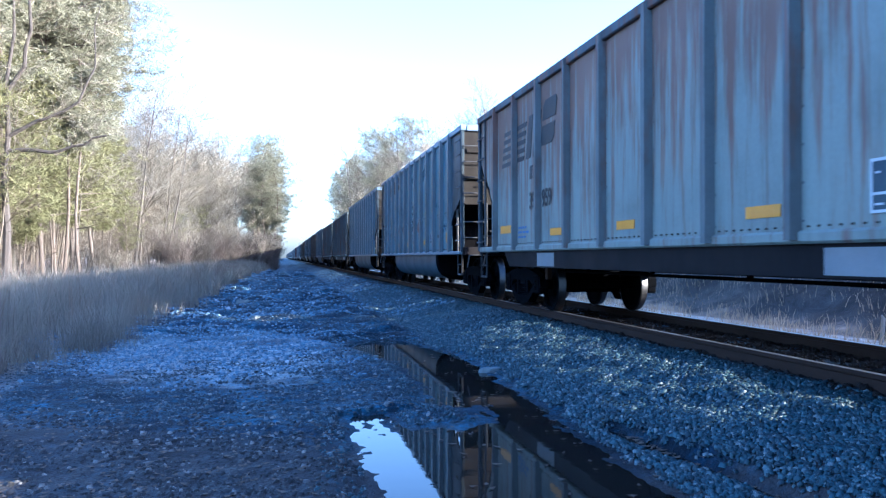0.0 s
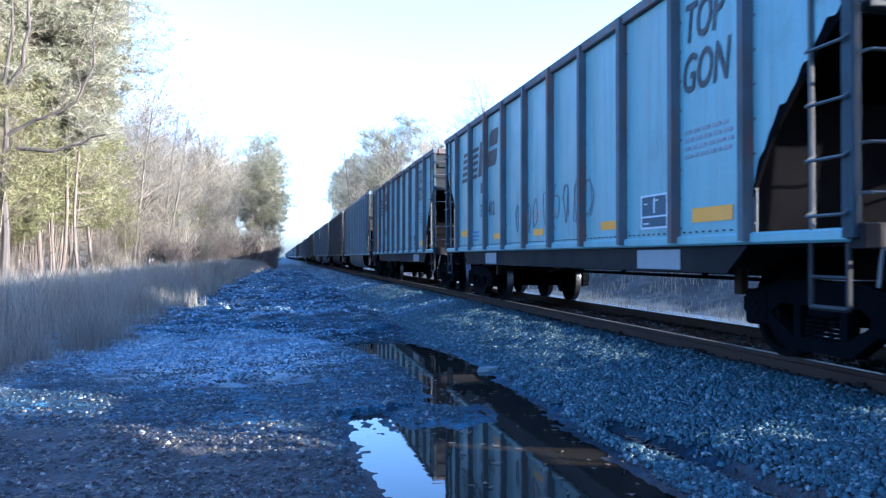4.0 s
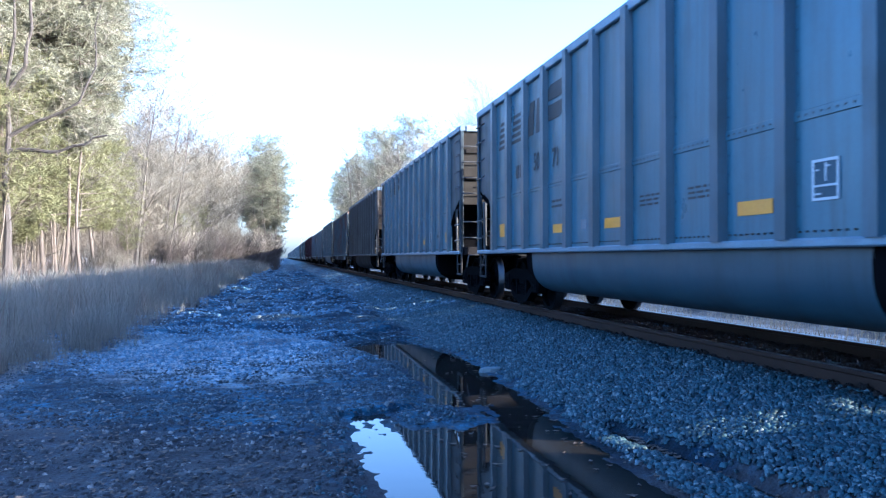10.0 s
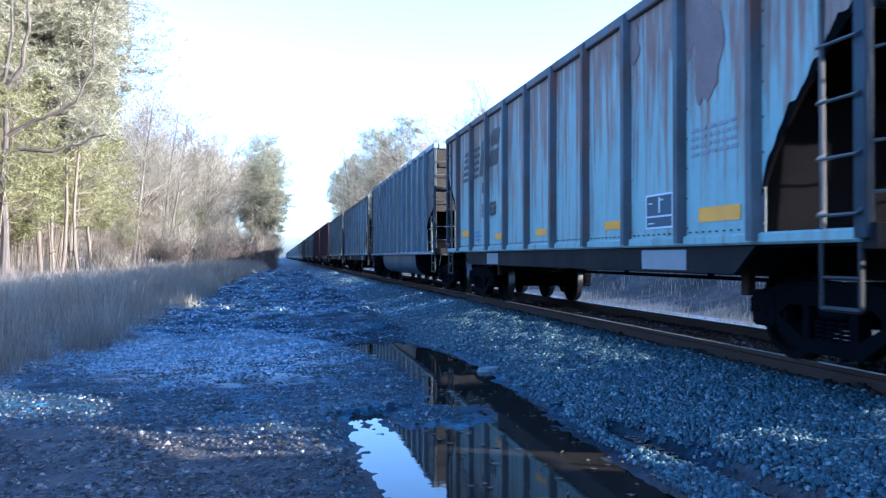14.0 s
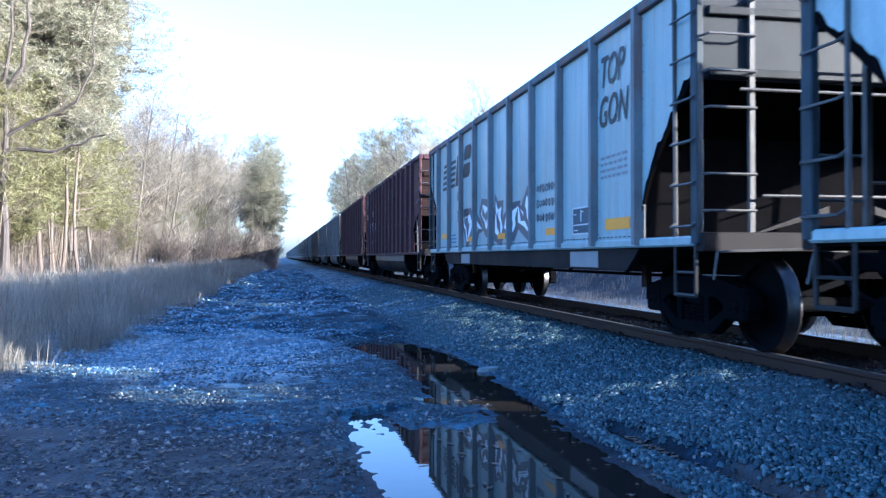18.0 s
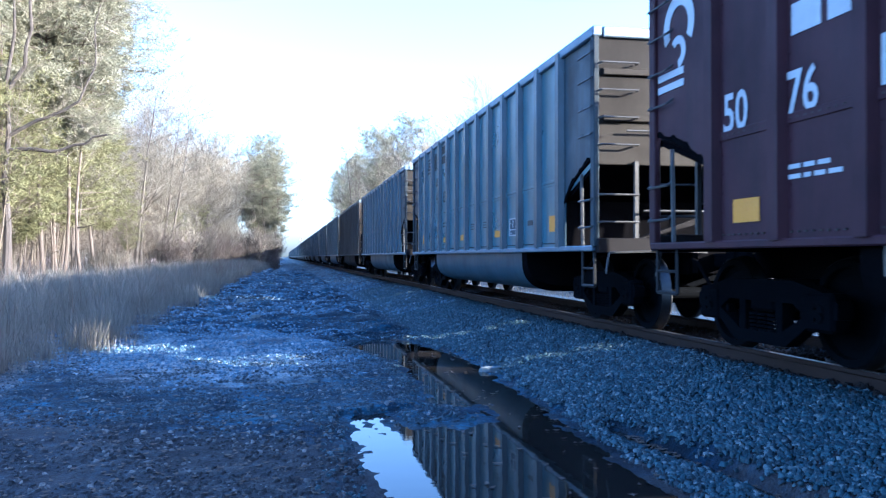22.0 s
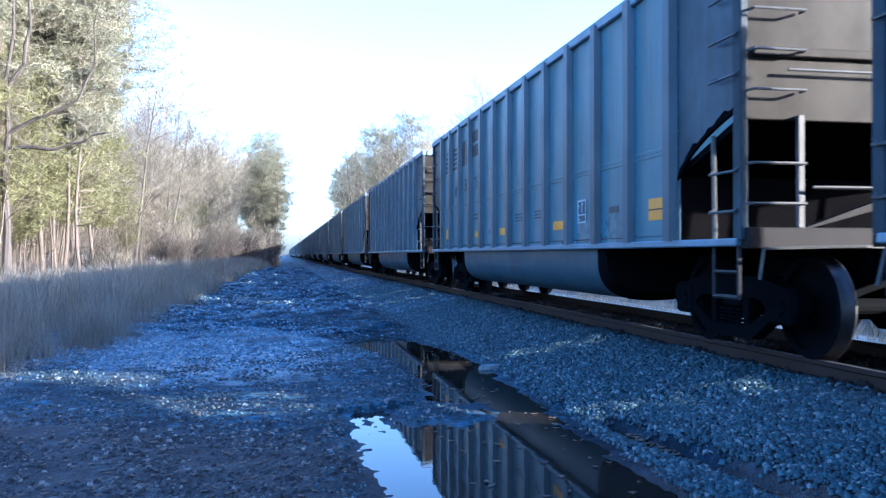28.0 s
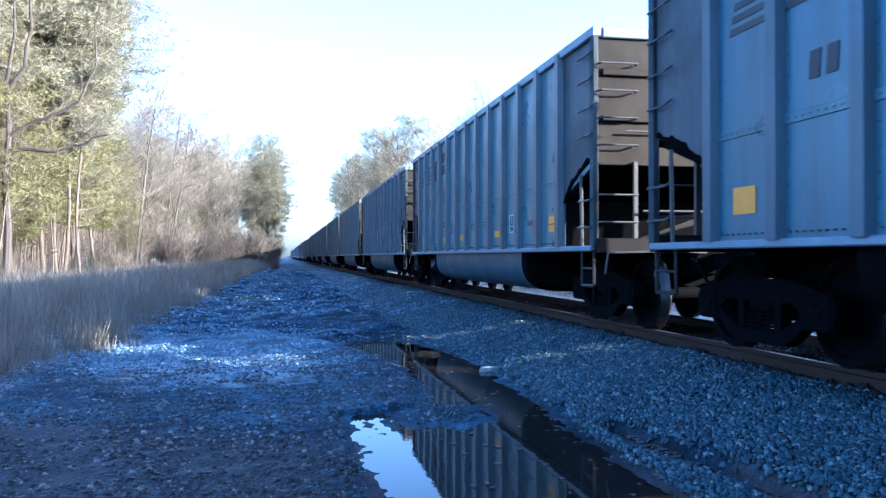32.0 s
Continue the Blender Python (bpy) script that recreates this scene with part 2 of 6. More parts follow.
far_grass_mat = leaf_material("dry_broom_sedge", (0.24, 0.17, 0.10), (0.46, 0.36, 0.24), 0.35)

# gravel track and field: stones, mud and fines in patches
ground_mat, nt, bs = node_mat("gravel_ground")
gv = coords(nt, whole=True)
vor = nt.nodes.new("ShaderNodeTexVoronoi")
vor.inputs["Scale"].default_value = 26
nt.links.new(gv, vor.inputs["Vector"])
patch, fines, broad = noise_of(nt, gv, 0.55, 5), noise_of(nt, gv, 60, 5), noise_of(nt, gv, 2.3, 5)
stone = ramp(nt, vor.outputs["Color"], [(0.2, (0.0065, 0.0179, 0.0289)), (0.8, (0.0365, 0.0866, 0.1323))])
mud = ramp(nt, fines, [(0.3, (0.0036, 0.0088, 0.0171)), (0.7, (0.0114, 0.0240, 0.0437))])
col = mix(nt, ramp(nt, mix(nt, 0.5, patch, broad), [(0.44, (0.0,)), (0.55, (0.95,))]), stone, mud)
lumps = noise_of(nt, gv, 7.0, 6, 0.7)
col = mix(nt, 1.0, col, ramp(nt, lumps, [(0.36, (0.35,)), (0.5, (0.8,)), (0.62, (1.5,))]), "MULTIPLY")
sep = nt.nodes.new("ShaderNodeSeparateXYZ")
nt.links.new(gv, sep.inputs[0])
# soil and leaf litter off the gravel
wob = nt_math(nt, "ADD", sep.outputs[0], nt_math(nt, "MULTIPLY", patch, 2.0))
litter = ramp(nt, broad, [(0.3, (0.1040, 0.0808, 0.0585)), (0.7, (0.2160, 0.1785, 0.1350))])
col = mix(nt, ramp(nt, nt_math(nt, "DIVIDE", nt_math(nt, "ADD", wob, 6.0), 10.0), [(0.33, (1.0,)), (0.42, (0.0,))]), col, litter)
col = mix(nt, ramp(nt, nt_math(nt, "DIVIDE", wob, 20.0), [(0.38, (0.0,)), (0.41, (1.0,))]), col, litter)
# bank beyond the rails: soil coloured darker to carry its shade
soil = ramp(nt, mix(nt, 0.5, broad, lumps), [(0.4, (0.013, 0.012, 0.010)), (0.6, (0.045, 0.037, 0.030))])
col = mix(nt, ramp(nt, nt_math(nt, "DIVIDE", wob, 20.0), [(0.475, (0.0,)), (0.49, (1.0,))]), col, ramp(nt, mix(nt, 0.5, lumps, fines), [(0.38, (0.05, 0.038, 0.027)), (0.62, (0.21, 0.165, 0.12))]))
col = mix(nt, ramp(nt, nt_math(nt, "DIVIDE", wob, 20.0), [(0.555, (0.0,)), (0.575, (1.0,))]), col, soil)
wide = noise_of(nt, coords(nt, (1.0, 0.6, 1.0), whole=True), 0.9, 4, 0.6)
col = mix(nt, 1.0, col, ramp(nt, wide, [(0.36, (0.45,)), (0.5, (0.9,)), (0.64, (1.5,))]), "MULTIPLY")
# pale oval at the verge; pale gravel strip beyond the rails, coloured as if sunlit
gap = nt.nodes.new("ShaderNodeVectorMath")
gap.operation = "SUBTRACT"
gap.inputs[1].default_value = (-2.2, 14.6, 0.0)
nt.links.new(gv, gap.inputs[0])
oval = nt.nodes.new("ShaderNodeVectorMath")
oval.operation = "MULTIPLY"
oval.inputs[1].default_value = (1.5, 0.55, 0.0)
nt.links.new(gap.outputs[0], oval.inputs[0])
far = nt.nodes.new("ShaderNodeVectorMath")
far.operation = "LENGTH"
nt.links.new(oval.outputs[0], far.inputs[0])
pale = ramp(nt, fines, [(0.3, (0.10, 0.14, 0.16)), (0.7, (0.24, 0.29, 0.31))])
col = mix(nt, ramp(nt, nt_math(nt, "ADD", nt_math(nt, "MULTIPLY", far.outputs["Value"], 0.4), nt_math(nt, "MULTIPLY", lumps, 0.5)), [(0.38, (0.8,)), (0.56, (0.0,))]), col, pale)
strip = nt_math(nt, "ABSOLUTE", nt_math(nt, "SUBTRACT", nt_math(nt, "ADD", sep.outputs[0], nt_math(nt, "MULTIPLY", broad, 0.5)), 9.6), 0.0)
col = mix(nt, ramp(nt, strip, [(0.3, (0.9,)), (0.5, (0.0,))]), col, ramp(nt, lumps, [(0.38, (0.16, 0.15, 0.13)), (0.62, (0.42, 0.40, 0.36))]))
# trodden leaf mould beside the wheel tracks
mould = ramp(nt, mix(nt, 0.75, lumps, fines), [(0.36, (0.0090, 0.0080, 0.0080)), (0.5, (0.0290, 0.0245, 0.0225)), (0.64, (0.0620, 0.0530, 0.0470))])
near = nt_math(nt, "ADD", nt_math(nt, "MULTIPLY", nt_math(nt, "ADD", sep.outputs[1], nt_math(nt, "MULTIPLY", sep.outputs[0], 0.48)), 0.12), nt_math(nt, "MULTIPLY", broad, 0.3))
col = mix(nt, ramp(nt, near, [(0.90, (0.8,)), (1.08, (0.0,))]), col, mould)
nt.links.new(col, bs.inputs["Base Color"])
# a wet hollow across the wheel tracks, damp elsewhere
off = nt.nodes.new("ShaderNodeVectorMath")
off.operation = "SUBTRACT"
off.inputs[1].default_value = (-0.9, 12.6, 0.0)
nt.links.new(gv, off.inputs[0])
fit = nt.nodes.new("ShaderNodeVectorMath")
fit.operation = "MULTIPLY"
fit.inputs[1].default_value = (0.42, 0.27, 0.0)
nt.links.new(off.outputs[0], fit.inputs[0])
reach = nt.nodes.new("ShaderNodeVectorMath")
reach.operation = "LENGTH"
nt.links.new(fit.outputs[0], reach.inputs[0])
wet = ramp(nt, nt_math(nt, "ADD", nt_math(nt, "MULTIPLY", reach.outputs["Value"], 0.5), nt_math(nt, "MULTIPLY", broad, 0.45)), [(0.48, (1.0,)), (0.72, (0.0,))])
nt.links.new(ramp(nt, wet, [(0.0, (0.15,)), (1.0, (0.75,))]), bs.inputs["Specular IOR Level"])
nt.links.new(mix(nt, wet, ramp(nt, mix(nt, 0.5, patch, fines), [(0.38, (0.5,)), (0.6, (0.9,))]), (0.3, 0.3, 0.3)), bs.inputs["Roughness"])
hgt = mix(nt, 0.5, ramp(nt, vor.outputs["Distance"], [(0.0, (1.0,)), (0.6, (0.0,))]), fines)
hgt = mix(nt, 0.08, hgt, lumps)
bump(nt, bs, hgt, 0.9, 0.022)

def stone_material(name, stops, dust, rough, gloss):
    m, nt, bs = node_mat(name)
    geo = nt.nodes.new("ShaderNodeNewGeometry")
    f = noise_of(nt, coords(nt, whole=True), 45, 5)
    col = ramp(nt, geo.outputs["Random Per Island"], stops)
    col = mix(nt, ramp(nt, f, [(0.35, (0.5,)), (0.65, (0.0,))]), col, dust)
    nt.links.new(col, bs.inputs["Base Color"])
    bs.inputs["Roughness"].default_value, bs.inputs["Specular IOR Level"].default_value = rough, gloss
    bump(nt, bs, f, 0.5, 0.01)
    return m


stone_mat = stone_material("ballast_stone", [(0.0, (0.0045, 0.0115, 0.0160)), (0.5, (0.0135, 0.0335, 0.0440)), (0.82, (0.0420, 0.0820, 0.0980)), (1.0, (0.1800, 0.2000, 0.1950))], (0.014, 0.032, 0.042), 0.55, 0.35)
mud_stone_mat = stone_material("muddy_stone", [(0.0, (0.0046, 0.0092, 0.0135)), (0.6, (0.0138, 0.0262, 0.0360)), (0.88, (0.0470, 0.0710, 0.0860)), (1.0, (0.2250, 0.2200, 0.2000))], (0.012, 0.019, 0.025), 0.5, 0.35)
soiled_stone_mat = stone_material("soiled_stone", [(0.0, (0.0075, 0.0080, 0.0090)), (0.6, (0.0230, 0.0230, 0.0240)), (0.88, (0.0680, 0.0660, 0.0640)), (1.0, (0.2250, 0.2150, 0.1950))], (0.019, 0.018, 0.018), 0.6, 0.25)
# Paler copy of the gravel stone; wet sky sheen is put into its colour.
sheen_stone_mat = stone_material("sky_sheen_stone", [(0.0, (0.0150, 0.0330, 0.0560)), (0.5, (0.0460, 0.0940, 0.1450)), (0.85, (0.1100, 0.1750, 0.2300)), (1.0, (0.3000, 0.3200, 0.3200))], (0.040, 0.070, 0.100), 0.45, 0.5)
# Ballast between the rails; shade under the train is put into its colour.
bed_shade_mat = surface("fouled_ballast", (0.0066, 0.0057, 0.0053), (0.0213, 0.0172, 0.0148), 2, 24, 0.95, 0, 0.9, 0.03, gloss=0.15)
water_mat, nt, bs = node_mat("puddle_water")
bs.inputs["Base Color"].default_value = (0.012, 0.011, 0.009, 1)
bs.inputs["Roughness"].default_value = 0.02
bs.inputs["IOR"].default_value = 1.22
bs.inputs["Specular IOR Level"].default_value = 0.5
bump(nt, bs, noise_of(nt, coords(nt, whole=True), 3.5, 3), 0.035, 0.02)


# ---- mesh helpers ----
class Shape:
    """Collects vertices and faces."""

    def __init__(self):
        self.v, self.f = [], []

    def add(self, verts, faces):
        k = len(self.v)
        self.v += verts
        self.f += [tuple(i + k for i in q) for q in faces]
        return self

    def box(self, x0, x1, y0, y1, z0, z1):
        return self.add([(x, y, z) for z in (z0, z1) for x, y in ((x0, y0), (x1, y0), (x1, y1), (x0, y1))],
                        [(3, 2, 1, 0), (4, 5, 6, 7), (0, 1, 5, 4), (1, 2, 6, 5), (2, 3, 7, 6), (3, 0, 4, 7)])

    def chamfered(self, x0, x1, y0, y1, z0, z1, c=0.01):
        """A box with its twelve edges cut off."""
        xs, ys, zs = (x0, x0 + c, x1 - c, x1), (y0, y0 + c, y1 - c, y1), (z0, z0 + c, z1 - c, z1)
        ring = [(1, 0), (2, 0), (3, 1), (3, 2), (2, 3), (1, 3), (0, 2), (0, 1)]
        inner = [(1, 1), (2, 1), (2, 1), (2, 2), (2, 2), (1, 2), (1, 2), (1, 1)]
        vs = [(xs[a], ys[b], zs[0]) for a, b in inner] + [(xs[a], ys[b], zs[1]) for a, b in ring]
        vs += [(xs[a], ys[b], zs[2]) for a, b in ring] + [(xs[a], ys[b], zs[3]) for a, b in inner]
        fs = [tuple(range(7, -1, -1)), tuple(range(24, 32))]
        for r in (0, 8, 16):
            fs += [(r + i, r + (i + 1) % 8, r + 8 + (i + 1) % 8, r + 8 + i) for i in range(8)]
        return self.add(vs, fs)

    def extrude(self, outline, axis, a, b):
        """A closed outline (two coordinates, anticlockwise seen from the axis's tip) pulled along axis from a to b."""
        def put(p, q, w):
            return {0: (w, p, q), 1: (q, w, p), 2: (p, q, w)}[axis]
        n = len(outline)
        vs = [put(p, q, a) for p, q in outline] + [put(p, q, b) for p, q in outline]
        fs = [tuple(range(n - 1, -1, -1)), tuple(range(n, 2 * n))]
        fs += [(i, (i + 1) % n, n + (i + 1) % n, n + i) for i in range(n)]
        return self.add(vs, fs)

    def tube(self, p, q, r, r2=None, n=6):
        p, q = Vector(p), Vector(q)
        d = q - p
        if d.length < 1e-6:
            return self
        d.normalize()
        u = d.orthogonal().normalized()
        w = d.cross(u)
        r2 = r if r2 is None else r2
        ring = [(math.cos(2 * math.pi * i / n), math.sin(2 * math.pi * i / n)) for i in range(n)]
        vs = [tuple(p + (u * c + w * s) * r) for c, s in ring] + [tuple(q + (u * c + w * s) * r2) for c, s in ring]
        fs = [(i, (i + 1) % n, n + (i + 1) % n, n + i) for i in range(n)] + [tuple(range(n - 1, -1, -1)), tuple(range(n, 2 * n))]
        return self.add(vs, fs)

    def path(self, pts, r, n=6):
        for a, b in zip(pts, pts[1:]):
            self.tube(a, b, r, n=n)
        return self

    def lathe(self, profile, n=24, x=0.0, y=0.0, z=0.0):
        """Turns (across, radius) pairs round the x axis."""
        m = len(profile)
        vs = [(x + a, y + r * math.cos(2 * math.pi * i / n), z + r * math.sin(2 * math.pi * i / n)) for i in range(n) for a, r in profile]
        fs = [(i * m + j, ((i + 1) % n) * m + j, ((i + 1) % n) * m + j + 1, i * m + j + 1) for i in range(n) for j in range(m - 1)]
        return self.add(vs, fs)

    def mesh(self, name, material, smooth=False):
        me = bpy.data.meshes.new(name)
        me.from_pydata(self.v, [], self.f)
        me.materials.append(material)
        if smooth:
            me.polygons.foreach_set("use_smooth", [True] * len(me.polygons))
        me.update()
        return me


def part(name, shape, material, parent, label="", smooth=False):
    """Links a shape, or a ready mesh, as one mesh object under a thing or a part."""
    ob = new(name, shape.mesh(name, material, smooth) if isinstance(shape, Shape) else shape)
    ob.parent = parent
    if label:
        ob["label"] = label
    return ob


def arrays_mesh(name, verts, tris, material, smooth=False):
    """A mesh from numpy arrays of vertices and faces of equal size."""
    k = tris.shape[1]
    me = bpy.data.meshes.new(name)
    me.vertices.add(len(verts))
    me.vertices.foreach_set("co", verts.astype(np.float32).ravel())
    me.loops.add(tris.size)
    me.loops.foreach_set("vertex_index", tris.astype(np.int32).ravel())
    me.polygons.add(len(tris))
    me.polygons.foreach_set("loop_start", np.arange(0, tris.size, k, dtype=np.int32))
    me.polygons.foreach_set("loop_total", np.full(len(tris), k, dtype=np.int32))
    if smooth:
        me.polygons.foreach_set("use_smooth", np.ones(len(tris), dtype=bool))
    me.materials.append(material)
    me.update(calc_edges=True)
    return me


# ---- ground ----
def waves(x, y, seed, size):
    """Cheap smooth noise between about -1 and 1."""
    r = np.random.RandomState(seed)
    out = np.zeros_like(x)
    for k in range(7):
        a, ph, s = r.uniform(0, 2 * np.pi), r.uniform(0, 2 * np.pi), r.uniform(0.6, 2.2) / size
        out += np.sin((x * np.cos(a) + y * np.sin(a)) * 2 * np.pi * s + ph)
    return out / 3.2


def steps(v, pts):
    return np.interp(v, [p[0] for p in pts], [p[1] for p in pts])


def puddle_depth(x, y):
    """Positive inside the puddle: metres from its shore."""
    left = steps(y, [(2.0, 0.30), (5.0, 0.46), (6.5, 0.50), (7.7, 0.48), (7.8, 0.85), (7.95, 1.3), (9.3, 1.48), (11.4, 1.48), (12.6, 1.2), (13.9, 0.9), (14.3, 1.0), (15.0, 1.6)])
    right = steps(y, [(2.0, 2.4), (4.7, 2.46), (6.5, 2.50), (7.5, 2.58), (8.9, 2.62), (11.4, 2.75), (13.2, 2.5), (14.4, 2.2), (15.0, 1.7)])
    d = np.minimum(np.minimum(x - left, right - x), np.minimum(14.8 - y, 0.7 * (y - 3.2 - 0.5 * (x - 1.4) ** 2)))
    spit = 1 - np.hypot((x - 1.38) / 0.40, (y - 7.6 - 0.2 * (x - 1.38)) / 0.42)
    d = np.minimum(d, -0.16 * spit + 0.045)
    return d + 0.05 * waves(x, y, 3, 0.8) + 0.014 * waves(x, y, 4, 0.16) + 0.008 * waves(x, y, 5, 0.06)


def height(x, y):
    z = 0.05 + 0.02 * waves(x, y, 1, 2.5) + 0.009 * waves(x, y, 2, 0.5)
    rut = np.exp(-((x + 1.1) / 0.35) ** 2) + np.exp(-((x - 0.5) / 0.35) ** 2)
    z = z - 0.05 * rut * steps(y, [(14, 0.0), (22, 1.0)]) * (0.6 + 0.6 * waves(x, y, 8, 5.0))
    z = z + 0.10 * steps(y, [(13, 0), (25, 1)]) * np.exp(-((x - 1.9) / 0.7) ** 2)
    z = z + (0.06 * waves(0.4 * x, y, 12, 1.1) + 0.035 * np.abs(waves(0.35 * x, y, 13, 0.9))) * steps(y, [(11, 0), (15, 1), (60, 1.6)]) * steps(x, [(-3.2, 0), (-2.6, 1), (2.0, 1), (2.5, 0)])
    z = z - 0.09 * np.exp(-((x + 2.15 + 0.25 * np.sin(2 * y)) / 0.42) ** 2 - ((y - 14.6) / 0.9) ** 2)
    d = puddle_depth(x, y)
    z = np.where(d > -0.25, np.minimum(z, 0.012 - 0.10 * d + 0.2 * np.maximum(-d, 0) + 0.006 * waves(x, y, 6, 0.25)), z)
    z = np.where(d > 0.15, np.maximum(z, -0.05), z)
    bank = steps(x, [(2.45, 0.0), (2.8, 0.05), (4.05, 0.335), (4.3, 0.365), (6.5, 0.365), (7.6, 0.12), (9.2, 0.05), (10.8, 0.10), (12.5, 1.3), (15.5, 3.6), (18, 3.8), (60, 4.0)])
    bank = bank + 0.015 * waves(x, y, 9, 0.9) * steps(x, [(2.6, 0), (3.0, 1)])
    groove = np.exp(-((x - 2.88 + 0.074 * (y - 5) + 0.03 * np.sin(2.3 * y)) / 0.10) ** 2) * steps(y, [(3.0, 1), (6.3, 1), (6.9, 0)])
    bank = bank - 0.14 * groove
    z = np.where(x > 2.5, np.maximum(z * steps(x, [(2.5, 1), (3.0, 0)]), 0) * 0 + np.where(d > -0.02, z, bank + 0.02), z)
    z = z + steps(x, [(-30, 0.22), (-8, 0.14), (-4.2, 0.10), (-3.0, 0.03), (-2.4, 0)])
    return z


def line(parts):
    return np.concatenate([np.arange(a, b, s) for a, b, s in parts])


gx = line([(-600, -80, 40), (-80, -20, 4), (-20, -6, 0.7), (-6, -2, 0.12), (-2, 4.6, 0.045), (4.6, 10, 0.25), (10, 30, 1.2), (30, 80, 5), (80, 640, 40)])
gy = line([(-150, -10, 10), (-10, 2.8, 0.8), (2.8, 15.4, 0.05), (15.4, 34, 0.12), (34, 80, 0.3), (80, 300, 8), (300, 2600, 80)])
X, Y = np.meshgrid(gx, gy)
verts = np.stack([X.ravel(), Y.ravel(), height(X, Y).ravel()], 1)
nx, ny = len(gx), len(gy)
i0 = (np.arange(ny - 1)[:, None] * nx + np.arange(nx - 1)[None]).ravel()
quads = np.stack([i0, i0 + 1, i0 + nx + 1, i0 + nx], 1)
tagged(new("ground", arrays_mesh("ground", verts, quads, ground_mat, True)),
       "wet dark gravel track and leaf-strewn field beside the railway", "ground", kind="structure")

wx, wy = np.meshgrid(np.linspace(-0.2, 3.1, 12), np.linspace(2.9, 15.4, 40))
wv = np.stack([wx.ravel(), wy.ravel(), np.zeros(wx.size)], 1)
j0 = (np.arange(39)[:, None] * 12 + np.arange(11)[None]).ravel()
tagged(new("puddle", arrays_mesh("puddle", wv, np.stack([j0, j0 + 1, j0 + 13, j0 + 12], 1), water_mat, True)),
       "still dark puddle mirroring the train and sky", "puddle", kind="structure")


def stones(name, xs, ys, zs, sizes, label, seed, material=stone_mat):
    """Many broken stones, each a squashed and twisted block of eight corners with cut tips."""
    r = np.random.RandomState(seed)
    n = len(xs)
    base = np.array([(-1, -1, -.6), (1, -1, -.6), (1, 1, -.6), (-1, 1, -.6), (-.7, -.7, .6), (.7, -.75, .75), (.65, .7, .6), (-.75, .6, .8)])
    faces = np.array([(0, 1, 5, 4), (1, 2, 6, 5), (2, 3, 7, 6), (3, 0, 4, 7), (4, 5, 6, 7)])
    v = base[None] * (1 + r.uniform(-0.38, 0.38, (n, 8, 3)))
    v = v * (sizes[:, None, None] * 0.5) * r.uniform(0.7, 1.25, (n, 1, 3))
    a, b = r.uniform(0, 2 * np.pi, n), r.uniform(-0.7, 0.7, n)
    ca, sa, cb, sb = np.cos(a)[:, None], np.sin(a)[:, None], np.cos(b)[:, None], np.sin(b)[:, None]
    x, y, z = v[..., 0], v[..., 1] * cb - v[..., 2] * sb, v[..., 1] * sb + v[..., 2] * cb
    x, y = x * ca - y * sa, x * sa + y * ca
    co = np.stack([x + xs[:, None], y + ys[:, None], z + zs[:, None]], 2).reshape(-1, 3)
    fs = (faces[None] + 8 * np.arange(n)[:, None, None]).reshape(-1, 4)
    return tagged(new(name, arrays_mesh(name, co, fs, material)), label, "gravel", kind="stuff")


rs = np.random.RandomState(11)
n = 74000
bx, by = rs.uniform(2.4, 4.55, n), 2.8 + 30 * rs.uniform(0, 1, n) ** 1.5
size = rs.uniform(0.014, 0.042, n)
keep = (puddle_depth(bx, by) < 0.0) & (np.abs(bx - 2.88 + 0.074 * (by - 5) + 0.03 * np.sin(2.3 * by)) + 0.25 * (by > 6.7) > rs.uniform(0.08, 0.19, n))
bx, by, size = bx[keep], by[keep], size[keep]
stones("ballast", bx, by, height(bx, by) + 0.012, size, "crushed grey stone ballast sloping down from the track", 12)
n = 108000
bx, by = rs.uniform(-4.2, 2.6, n), 2.8 + 26 * rs.uniform(0, 1, n) ** 1.5
size = 0.010 + 0.034 * rs.uniform(0, 1, n) ** 2.4
d = puddle_depth(bx, by)
bare = 0.5 * np.exp(-((bx + 0.8) / 1.5) ** 2 - ((by - 9.2) / 1.3) ** 2) + 0.3 * (by + 0.48 * bx < 6.4 + 0.5 * waves(bx, by, 24, 1.2)) - 1.3 * ((by > 10.6) & (by < 17))
keep = (d < 0.03) & (waves(bx, by, 21, 1.6) + 0.5 * waves(bx, by, 22, 0.5) + rs.uniform(-1.1, 1.1, n) > bare - 0.45)
bx, by, size = bx[keep], by[keep], size[keep]
# Stones in this zone get the paler colour that stands in for sky sheen.
sheen_zone = (1 - np.hypot((bx + 1.3) / 2.9, (by - 14.4) / 3.9) + 0.28 * waves(bx, by, 25, 1.3) + rs.uniform(-0.25, 0.25, len(bx))) > 0.12
soiled = ~sheen_zone & (by + 0.48 * bx + 0.5 * waves(bx, by, 24, 1.2) + rs.uniform(-0.7, 0.7, len(bx)) < 7.1)
muddy = ~sheen_zone & ~soiled
stones("loose_gravel", bx[muddy], by[muddy], height(bx, by)[muddy] + 0.002, size[muddy], "loose grey gravel trodden into a muddy track", 13, mud_stone_mat)
stones("soiled_gravel", bx[soiled], by[soiled], height(bx, by)[soiled] + 0.002, size[soiled], "brownish gravel mixed with leaf mould", 19, soiled_stone_mat)
stones("washed_gravel", bx[sheen_zone], by[sheen_zone], height(bx, by)[sheen_zone] + 0.003, size[sheen_zone] * 1.1, "blue-grey gravel across the track, coloured paler for sky sheen", 17, sheen_stone_mat)
n = 26000
bx, by = rs.uniform(-3.4, 4.2, n), 20 + 60 * rs.uniform(0, 1, n) ** 1.6
